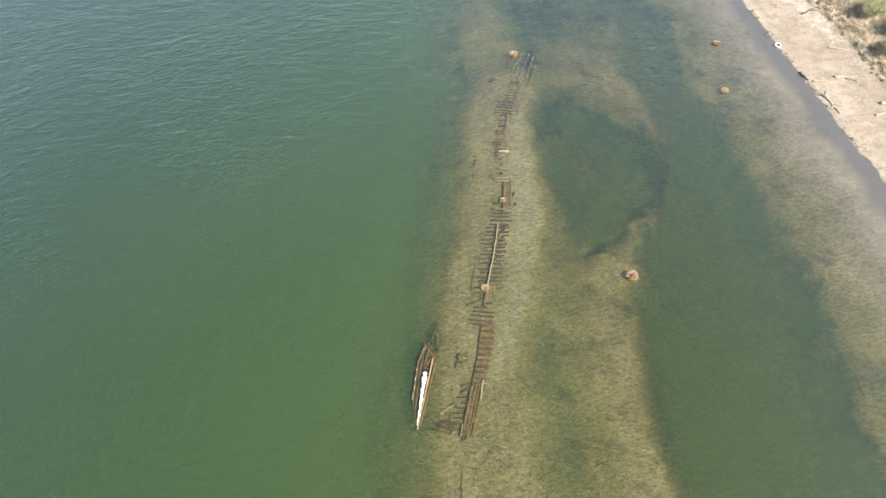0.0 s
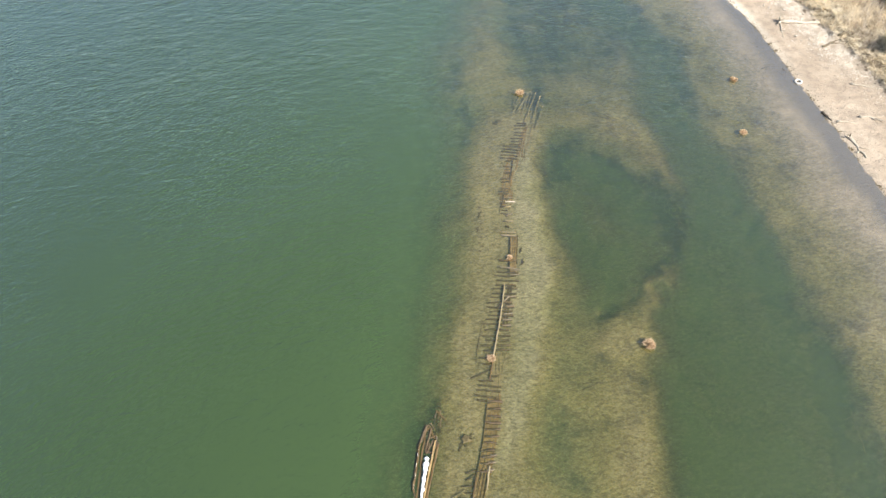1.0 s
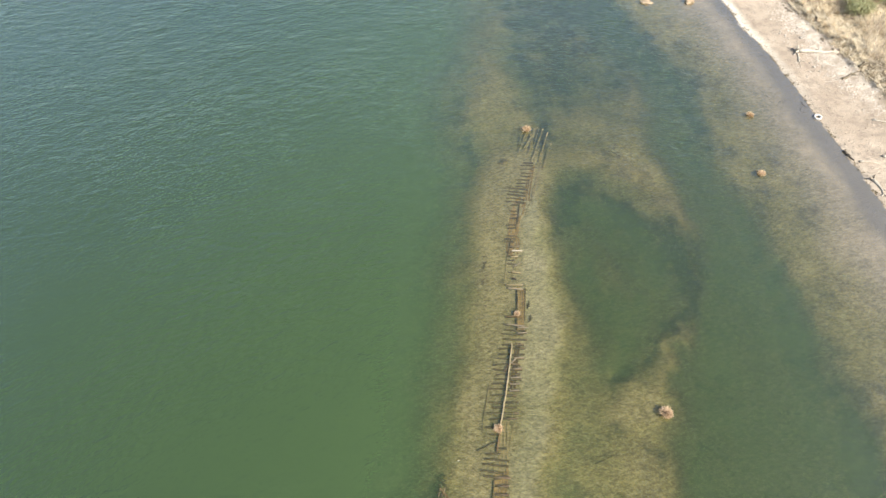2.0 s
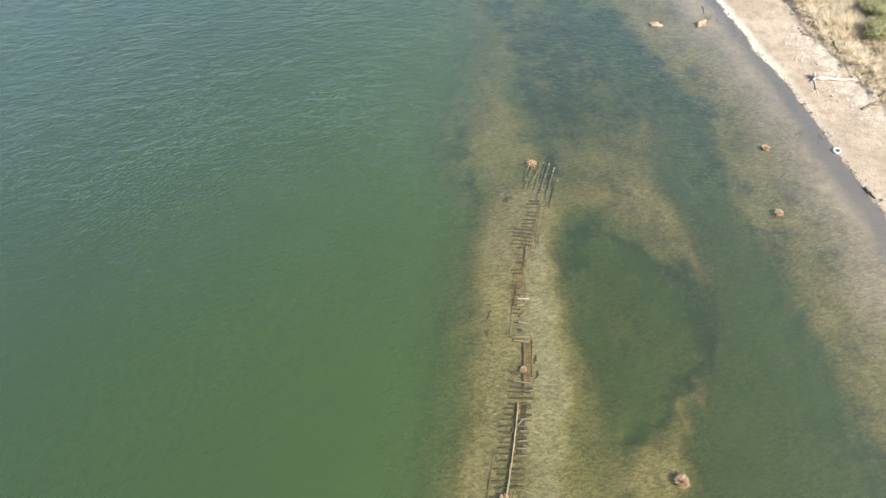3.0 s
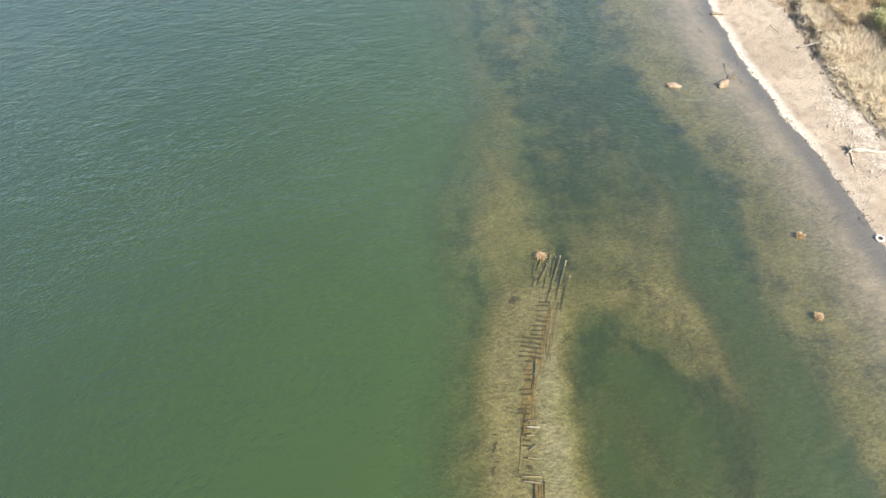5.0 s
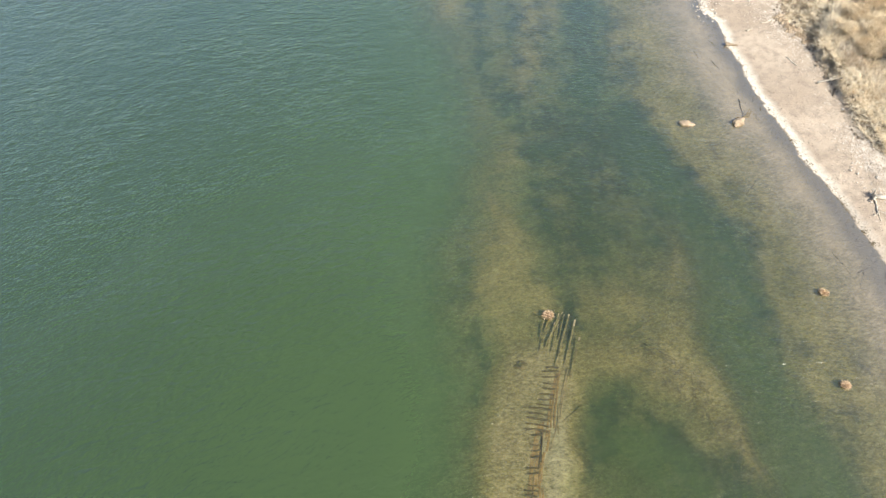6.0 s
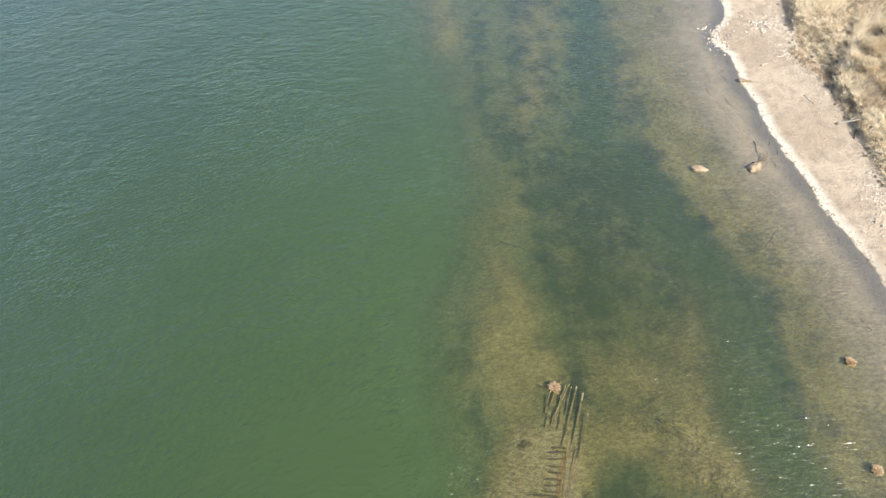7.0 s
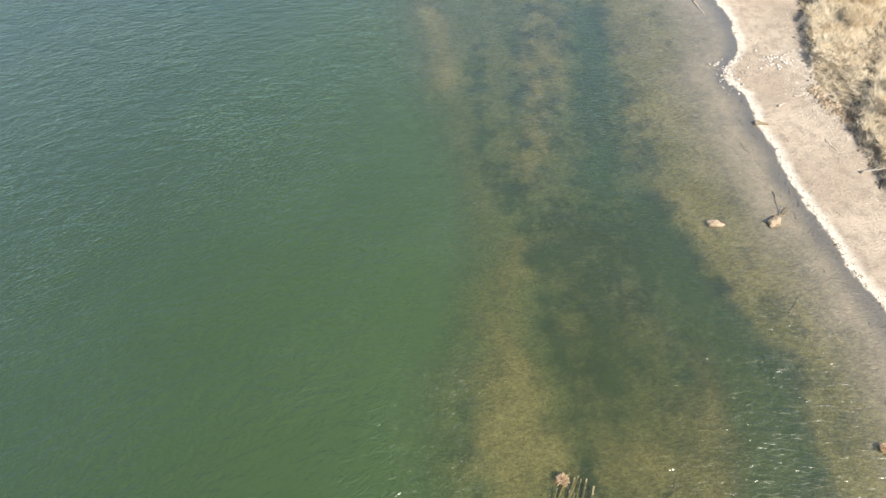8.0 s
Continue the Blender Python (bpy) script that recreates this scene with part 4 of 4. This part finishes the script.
def twig_bed(name, n, place, material, label, seed, lo=0.15, hi=0.75):
    """Thin broken twigs strewn over the bed, too many to count."""
    g = np.random.default_rng(seed)
    x, y = place(g, n)
    length, a, w = lo + (hi - lo) * g.random(n) ** 2, g.normal(0.9, 0.8, n), g.uniform(0.007, 0.018, n)
    dx, dy = np.cos(a) * length / 2, np.sin(a) * length / 2
    z0, z1 = np.maximum(bed(x - dx, y - dy), -0.5) + 0.02, np.maximum(bed(x + dx, y + dy), -0.5) + g.uniform(0.02, 0.06, n)
    nx, ny = -np.sin(a) * w, np.cos(a) * w
    v = np.stack([np.stack(c, -1) for c in ((x - dx + nx, y - dy + ny, z0), (x - dx - nx, y - dy - ny, z0), (x - dx, y - dy, z0 + w * 1.6),
                                            (x + dx + nx * 0.5, y + dy + ny * 0.5, z1), (x + dx - nx * 0.5, y + dy - ny * 0.5, z1), (x + dx, y + dy, z1 + w))], 1).reshape(-1, 3)
    tri = np.array([(0, 3, 5, 2), (2, 5, 4, 1), (1, 4, 3, 0)])
    f = (tri[None] + (np.arange(n) * 6)[:, None, None]).reshape(-1, 4)
    return thing(name, mesh_of(name, v, f.tolist(), material, False), Matrix(), label, "twigs", kind="stuff")


def twig_place(g, n):
    # along the ridge round the pool, over the flat beside the wreck, and in the shallows
    t = g.uniform(0, 1, n)
    which = g.random(n)
    rx, ry = 12.5 + 6.3 * np.sin(t * 1.6) + g.normal(0, 0.7, n), 47.5 - 15 * t ** 1.3 + g.normal(0, 0.8, n)
    fx, fy = g.uniform(5, 13, n), 7 + 17 * g.random(n)
    sx, sy = g.uniform(24, 30, n), g.uniform(12, 75, n)
    wx, wy = g.normal(3.5, 2.0, n), g.uniform(7, 46, n)
    x = np.where(which < 0.8, rx, np.where(which < 0.86, fx, np.where(which < 0.88, sx, wx)))
    y = np.where(which < 0.8, ry, np.where(which < 0.86, fy, np.where(which < 0.88, sy, wy)))
    return x, y


twig_bed("dark_twigs", 160, twig_place, M_WEED, "dark broken twigs strewn over the river bed", 41, 0.1, 0.6)
def mud_place(g, n):
    y = g.uniform(50, 84, n)
    return shore(y) - 0.4 - np.abs(g.normal(0, 1.0, n)), y


twig_bed("mud_twigs", 130, mud_place, M_DARK, "small dark twigs stranded on the wet mud", 47, 0.15, 0.8)
twig_bed("silted_twigs", 1100, twig_place, M_SILT, "silt-covered twigs strewn over the river bed", 43)

# ---------------------------------------------------------------- beach
def driftwood(p, q, r, material=None, label="bleached driftwood log on the sand", roots=0, forks=1, sway=0.05, root_wood=None):
    zp, zq = ground_at(*p), ground_at(*q)
    v, f = [], []
    pts = bent((*p, zp + r * 0.7), (*q, zq + r * 0.6), 6, sway, rng)
    limb(v, f, pts, [r * (1.25 - 0.14 * k) for k in range(7)], rng, 9)
    d = (Vector(q) - Vector(p)).normalized()
    for k in range(forks):
        a = pts[3 + k % 3]
        t = a + Vector((d.x * 0.6 - d.y * rng.choice((-1, 1)) * 0.6, d.y * 0.6 + d.x * rng.choice((-1, 1)) * 0.6, rng.uniform(0.1, 0.35))) * rng.uniform(0.6, 1.2)
        limb(v, f, bent(a, t, 3, 0.08, rng), [r * 0.6, r * 0.5, r * 0.35, r * 0.2], rng, 6)
    log = thing("driftwood_log", mesh_of("driftwood_log", v, f, material or M_DRIFT), Matrix(), label, "driftwood", "driftwood on the beach")
    for k in range(roots):
        rv, rf = [], []
        a = 2 * math.pi * k / roots + rng.uniform(-0.3, 0.3)
        s = Vector((-d.x * 0.35 - d.y * math.cos(a), -d.y * 0.35 + d.x * math.cos(a), 0.35 + 0.8 * math.sin(a))) * rng.uniform(0.5, 1.0) * r * 4.5
        end = pts[0] + s
        end.z = max(end.z, zp + 0.02)
        limb(rv, rf, bent(pts[0], end, 3, 0.1, rng), [r * 0.8, r * 0.55, r * 0.35, r * 0.15], rng, 6)
        part("root", mesh_of("root", rv, rf, (root_wood or M_DARK) if k % 2 else (material or M_DRIFT)), log)
    return log


driftwood((34.4, 42.2), (34.85, 39.8), 0.11, label="bleached driftwood trunk with dark roots at the waterline", roots=6, forks=2)
driftwood((34.35, 58.9), (37.9, 58.1), 0.16, label="white driftwood trunk with a spread root end on the gravel", roots=8, forks=1, root_wood=M_DRIFT)
driftwood((34.3, 58.7), (33.9, 56.5), 0.06, M_DRIFT, "grey broken branch lying on the gravel", forks=2)
driftwood((34.9, 72.6), (36.5, 72.2), 0.09)
driftwood((36.1, 71.6), (35.6, 70.7), 0.09, M_DARK, "dark short driftwood stick on the sand", forks=0)
driftwood((36.2, 44.6), (38.0, 44.3), 0.10, forks=2)
driftwood((37.2, 48.9), (39.6, 47.9), 0.06, forks=0)
driftwood((38.6, 55.6), (41.4, 56.6), 0.12, M_PALE, "grey driftwood log lying against the bank")
driftwood((36.8, 54.4), (38.6, 55.2), 0.10, M_PALE, "grey driftwood log lying against the bank")
driftwood((34.2, 44.2), (35.6, 43.9), 0.08, forks=0)
driftwood((28.6, 79.4), (29.7, 79.0), 0.16, M_TANROCK, "short tan log end lying half in the water", forks=0)
driftwood((26.6, 68.7), (27.7, 68.9), 0.09, M_PALE, "snagged pale branches heaped against a boulder", forks=3)
driftwood((28.35, 98.8), (28.8, 95.7), 0.09, label="pale driftwood log lying half in the water", forks=0)
driftwood((33.0, 82.3), (34.0, 82.5), 0.06, forks=0)
driftwood((31.2, 81.2), (31.9, 81.5), 0.08, forks=0)
driftwood((33.6, 76.6), (34.1, 75.2), 0.05, forks=0)
driftwood((33.5, 45.6), (33.9, 44.4), 0.09, M_DARK, "dark driftwood stick at the waterline", forks=1)
driftwood((38.6, 40.6), (39.8, 40.4), 0.14, forks=1)
driftwood((37.6, 39.2), (38.4, 39.4), 0.09, forks=0)


def tyre(x, y, outer, inner, height):
    prof = []
    w = (outer - inner) / 2
    mid = (outer + inner) / 2
    for k in range(12):
        a = 2 * math.pi * k / 12
        prof.append((mid + w * math.copysign(abs(math.cos(a)) ** 0.7, math.cos(a)), height / 2 * math.copysign(abs(math.sin(a)) ** 0.7, math.sin(a))))
    seg, v, f = 48, [], []
    for s in range(seg):
        a = 2 * math.pi * s / seg
        for k, (r, z) in enumerate(prof):
            g = 0.97 if s % 2 and k in (0, 1, 11) else 1.0
            v.append((math.cos(a) * r * g, math.sin(a) * r * g, z))
    for s in range(seg):
        for k in range(12):
            a, b = s * 12 + k, s * 12 + (k + 1) % 12
            c, d = ((s + 1) % seg) * 12 + k, ((s + 1) % seg) * 12 + (k + 1) % 12
            f.append((a, c, d, b))
    ob = thing("tyre", mesh_of("tyre", v, f, M_RUBBER), pose(x, y, ground_at(x, y) + height * 0.42, 4, -5, 0), "pale sun-bleached tyre lying flat on the sand", "tyre")
    return ob


tyre(32.95, 49.75, 0.34, 0.18, 0.18)

white_meshes = [rock_mesh("stone", 1, rng.uniform(0.65, 0.95), rng.uniform(0.4, 0.65), M_WHITESTONE, 5 + k * 2.3, 1, 0.6) for k in range(6)]
stone_meshes = [rock_mesh("stone", 1, rng.uniform(0.65, 0.95), rng.uniform(0.4, 0.65), M_STONE, 3 + k * 1.7, 1, 0.6) for k in range(7)]


def stones(n, cx, cy, rx, ry, lo, hi, label, group, meshes=None):
    for _ in range(n):
        x, y = rng.gauss(cx, rx), rng.gauss(cy, ry)
        s = lo + (hi - lo) * rng.random() ** 2
        ob = thing("stone", rng.choice(meshes or stone_meshes), pose(x, y, max(ground_at(x, y), -0.15) + s * 0.25, 0, 0, rng.uniform(0, 360)), label, "stone", group)
        ob.scale = (s, s, s)


stones(110, 28.3, 86.2, 0.8, 1.2, 0.04, 0.19, "pale angular stone at the end of the gravel spit", "stones of the gravel spit", white_meshes + stone_meshes)
stones(80, 33.2, 87.6, 0.95, 0.75, 0.05, 0.19, "white angular stone on the sandy beach", "white stones on the beach", white_meshes)
stones(24, 34.6, 80.5, 1.2, 2.2, 0.03, 0.10, "pale angular stone on the sandy beach", "pale stones on the beach")
stones(70, 36.0, 60.5, 0.9, 3.2, 0.06, 0.20, "pale grey stone in the gravel below the bank", "stones below the bank")
stones(26, 37.6, 53.0, 0.8, 2.6, 0.04, 0.13, "pale grey stone in the gravel below the bank", "stones below the bank")
stones(16, 36.0, 82.0, 0.7, 3.0, 0.04, 0.12, "pale grey stone in the gravel below the bank", "stones below the bank")


def scatter(name, n, place, lo, hi, material, label, category, seed):
    """A field of small angular pebbles, too many to count."""
    g = np.random.default_rng(seed)
    shape = np.array([(1, 0, 0), (0.3, 0.85, 0), (-0.8, 0.5, 0), (-0.7, -0.6, 0), (0.35, -0.9, 0), (0.1, 0, 0.7), (0, 0, -0.5)])
    tri = [(0, 1, 5), (1, 2, 5), (2, 3, 5), (3, 4, 5), (4, 0, 5), (1, 0, 6), (2, 1, 6), (3, 2, 6), (4, 3, 6), (0, 4, 6)]
    x, y = place(g, n)
    s = lo + (hi - lo) * g.random(n) ** 2.5
    a = g.uniform(0, 2 * np.pi, n)
    z = bed(x, y) + s * 0.2
    v = shape[None] * s[:, None, None] * g.uniform(0.75, 1.25, (n, 7, 3))
    rx = v[..., 0] * np.cos(a)[:, None] - v[..., 1] * np.sin(a)[:, None]
    ry = v[..., 0] * np.sin(a)[:, None] + v[..., 1] * np.cos(a)[:, None]
    v = np.stack([rx + x[:, None], ry + y[:, None], v[..., 2] + z[:, None]], -1).reshape(-1, 3)
    faces = (np.array(tri)[None] + (np.arange(n) * 7)[:, None, None]).reshape(-1, 3)
    return thing(name, mesh_of(name, v, faces.tolist(), material, False), Matrix(), label, category, kind="stuff")


def gravel_place(g, n):
    y = np.concatenate([g.normal(59.0, 4.0, n // 2), g.normal(56, 4, n // 4), g.normal(84, 5, n - n // 2 - n // 4)])
    x = along(y, BANK) - np.abs(g.normal(0, 1.3, n)) - 0.1
    return x, y


def rim_place(g, n):
    y = g.uniform(30, 105, n)
    return shore(y) + np.abs(g.normal(0.25, 0.28, n)), y


def clod_place(g, n):
    y = g.uniform(30, 106, n)
    return along(y, BANK) + g.normal(-0.25, 0.4, n), y


scatter("gravel", 26000, gravel_place, 0.02, 0.085, M_GRAVEL, "pale grey gravel below the bank", "gravel", 21)
scatter("shell_rim", 6000, rim_place, 0.008, 0.03, M_SHELL, "pale crust of shell and pebbles along the waterline", "shingle", 22)
scatter("earth_clods", 520, clod_place, 0.05, 0.24, M_EARTH, "dark earth clods fallen from the bank", "earth", 23)


def slide_place(g, n):
    t = g.random(n)
    return 34.7 + 2.1 * t + g.normal(0, 0.28, n), 83.2 - 5.9 * t + g.normal(0, 0.35, n)


scatter("slide_rubble", 420, slide_place, 0.05, 0.26, M_TANROCK, "tan clods and stones slid from the bank", "rubble", 28)
scatter("slide_clods", 160, slide_place, 0.05, 0.2, M_EARTH, "dark earth clods slid from the bank", "earth", 29)


def rim_litter(g, n):
    y = np.where(g.random(n) < 0.75, g.uniform(28, 66, n), g.uniform(66, 106, n))
    y = y + 2.5 * fbm(y * 0.6, y * 0 + 3.3, 12) + 0.8 * fbm(y * 2.0, y * 0 + 1.7, 13)
    return shore(y) + np.abs(g.normal(0.0, 0.22, n)) - 0.05, y


scatter("drift_litter", 2600, rim_litter, 0.01, 0.06, M_WEED, "dark drift litter along the waterline", "litter", 24)


def flat_litter(g, n):
    y = g.uniform(30, 106, n)
    a, b = shore(y), along(y, BANK)
    return a + 0.5 + (b - a - 0.5) * g.random(n), y


scatter("beach_litter", 2600, flat_litter, 0.012, 0.06, M_EARTH, "small dark twigs and clods strewn over the sand", "litter", 26)
scatter("beach_pebbles", 3500, flat_litter, 0.01, 0.05, M_GRAVEL, "small pale pebbles strewn over the sand", "pebbles", 27)


# ---------------------------------------------------------------- dry grass and brush on the bank
def grass_field(name, n, seed, x0, x1, hmin, hmax, wide, material, label, keep=None):
    g = np.random.default_rng(seed)
    y = g.uniform(28, 122, n)
    x = along(y, BANK) + x0 + (x1 - x0) * g.random(n) ** 1.25
    # tussocks: pull blades toward the nearest of many scattered centres
    cell = 0.75
    cx, cy = np.floor(x / cell), np.floor(y / cell)
    tx, ty = (cx + lattice(cx, cy, seed)) * cell, (cy + lattice(cx, cy, seed + 9)) * cell
    pull = g.uniform(0.2, 0.8, n)
    x, y = x + (tx - x) * pull, y + (ty - y) * pull
    clump = vnoise(x * 0.45, y * 0.45, seed + 3)
    tall = hmin + (hmax - hmin) * np.clip(clump * 1.2 - 0.1, 0, 1)
    tall = tall * (0.45 + 0.55 * step(0.3, 3.5, x - along(y, BANK)))
    # the slope with the short grass, beside the brush
    slope = step(0, 1.2, y - 77.3 - (x - 36.5) * 1.56) * (1 - step(86.5, 88.5, y))
    brush = step(-3.2, -0.6, y - 77.3 - (x - 36.5) * 1.56) * (1 - slope) * step(76, 78, y) * (1 - step(84, 86, y))
    tall = tall * (1 - 0.7 * slope) * (1 + 0.9 * brush)
    ok = g.random(n) < np.clip(clump * 2.2 + 0.1, 0, 1)
    if keep is not None:
        ok &= keep(x, y)
    x, y, tall, tx, ty = x[ok], y[ok], tall[ok], tx[ok], ty[ok]
    m = len(x)
    h = tall * g.uniform(0.5, 1.0, m)
    lean = np.stack([(x - tx) * 1.2 + 0.35 * h, (y - ty) * 1.2 + 0.5 * h], -1) + g.normal(0, 0.3, (m, 2))
    base = np.stack([x, y, bed(x, y) - 0.03], -1)
    return thing(name, blades_mesh(name, base, h, g.uniform(0.5, 1.3, m) * wide, lean, material, g), Matrix(), label, "grass", kind="stuff")


grass_field("dry_grass", 230000, 31, -0.25, 13, 0.4, 1.15, 0.032, M_GRASS, "tall dry straw-coloured grass on the bank")
grass_field("grey_brush", 30000, 37, 1.0, 14, 0.6, 1.7, 0.035, M_TWIG, "grey-brown dry brush among the grass on the bank", lambda x, y: vnoise(x * 0.22, y * 0.22, 77) > 0.5)


def shrub(x, y, r, h, material, label, group, leaves=1500, leaf=(0.16, 0.09)):
    g = np.random.default_rng(int(x * 31 + y * 17))
    ob = thing("shrub", None, pose(x, y, ground_at(x, y)), label, "shrub", group)
    v, f = [], []
    tips = []
    for k in range(9):
        a = 2 * math.pi * k / 9 + rng.uniform(-0.3, 0.3)
        tip = Vector((math.cos(a) * r * rng.uniform(0.3, 0.8), math.sin(a) * r * rng.uniform(0.3, 0.8), h * rng.uniform(0.55, 0.95)))
        limb(v, f, bent((0, 0, -0.05), tip, 4, 0.07, rng), [0.05, 0.04, 0.03, 0.02, 0.008], rng, 5)
        tips.append(tip)
        for j in range(3):
            t2 = tip * rng.uniform(0.6, 0.95) + Vector((rng.uniform(-0.4, 0.4) * r, rng.uniform(-0.4, 0.4) * r, rng.uniform(-0.1, 0.25) * h))
            limb(v, f, bent(tip * 0.55, t2, 3, 0.08, rng), [0.025, 0.018, 0.012, 0.005], rng, 4)
            tips.append(t2)
    part("stems", mesh_of("stems", v, f, M_DARK), ob)
    t = np.array([tuple(q) for q in tips])
    pick = t[g.integers(0, len(t), leaves)]
    at = pick * g.uniform(0.65, 1.05, (leaves, 1)) + g.normal(0, 0.17 * r, (leaves, 3)) * np.array([1, 1, 0.7])
    at[:, 2] = np.clip(at[:, 2], 0.05, None)
    part("crown", blades_mesh("crown", at, g.uniform(0.5, 1.5, leaves) * leaf[0], g.uniform(0.6, 1.4, leaves) * leaf[1], g.normal(0, 0.75 * leaf[0], (leaves, 2)), material, g), ob)
    return ob


for x, y, r, h in ((42.3, 66.8, 1.5, 1.6), (43.3, 64.8, 1.7, 1.8), (43.4, 70.0, 1.6, 2.0), (42.4, 73.2, 1.4, 1.7), (44.6, 74.6, 1.7, 2.1), (44.8, 67.6, 1.6, 2.0), (46.2, 71.4, 1.9, 2.3), (41.3, 63.4, 1.6, 1.4), (45.6, 63.4, 1.5, 1.9),
                   (42.4, 52.4, 1.3, 1.6), (43.6, 49.4, 1.4, 1.7), (44.8, 54.2, 1.5, 1.9), (42.0, 46.6, 1.1, 1.4), (45.4, 59.0, 1.4, 1.8)):
    shrub(x, y, r, h, M_LEAF, "grey-green leafy shrub among the dry grass", "green shrubs on the bank", 5500, (0.17, 0.06))
for x, y, r, h in ((39.0, 78.2, 1.1, 1.8), (40.8, 80.6, 1.3, 2.0), (41.5, 78.0, 1.6, 2.0), (43.8, 82.0, 1.9, 2.3), (40.2, 75.4, 1.3, 1.6), (44.0, 77.0, 1.7, 2.0), (46.4, 80, 1.8, 2.2), (41.6, 91.5, 1.6, 1.5), (43.6, 94.6, 1.7, 2.1), (41.2, 96.0, 1.4, 1.8)):
    shrub(x, y, r * 1.05, h * 0.6, M_BRUSH, "pale tan bushy shrub of dry twigs and leaves", "tan shrubs on the bank", 6500, (0.30, 0.028))
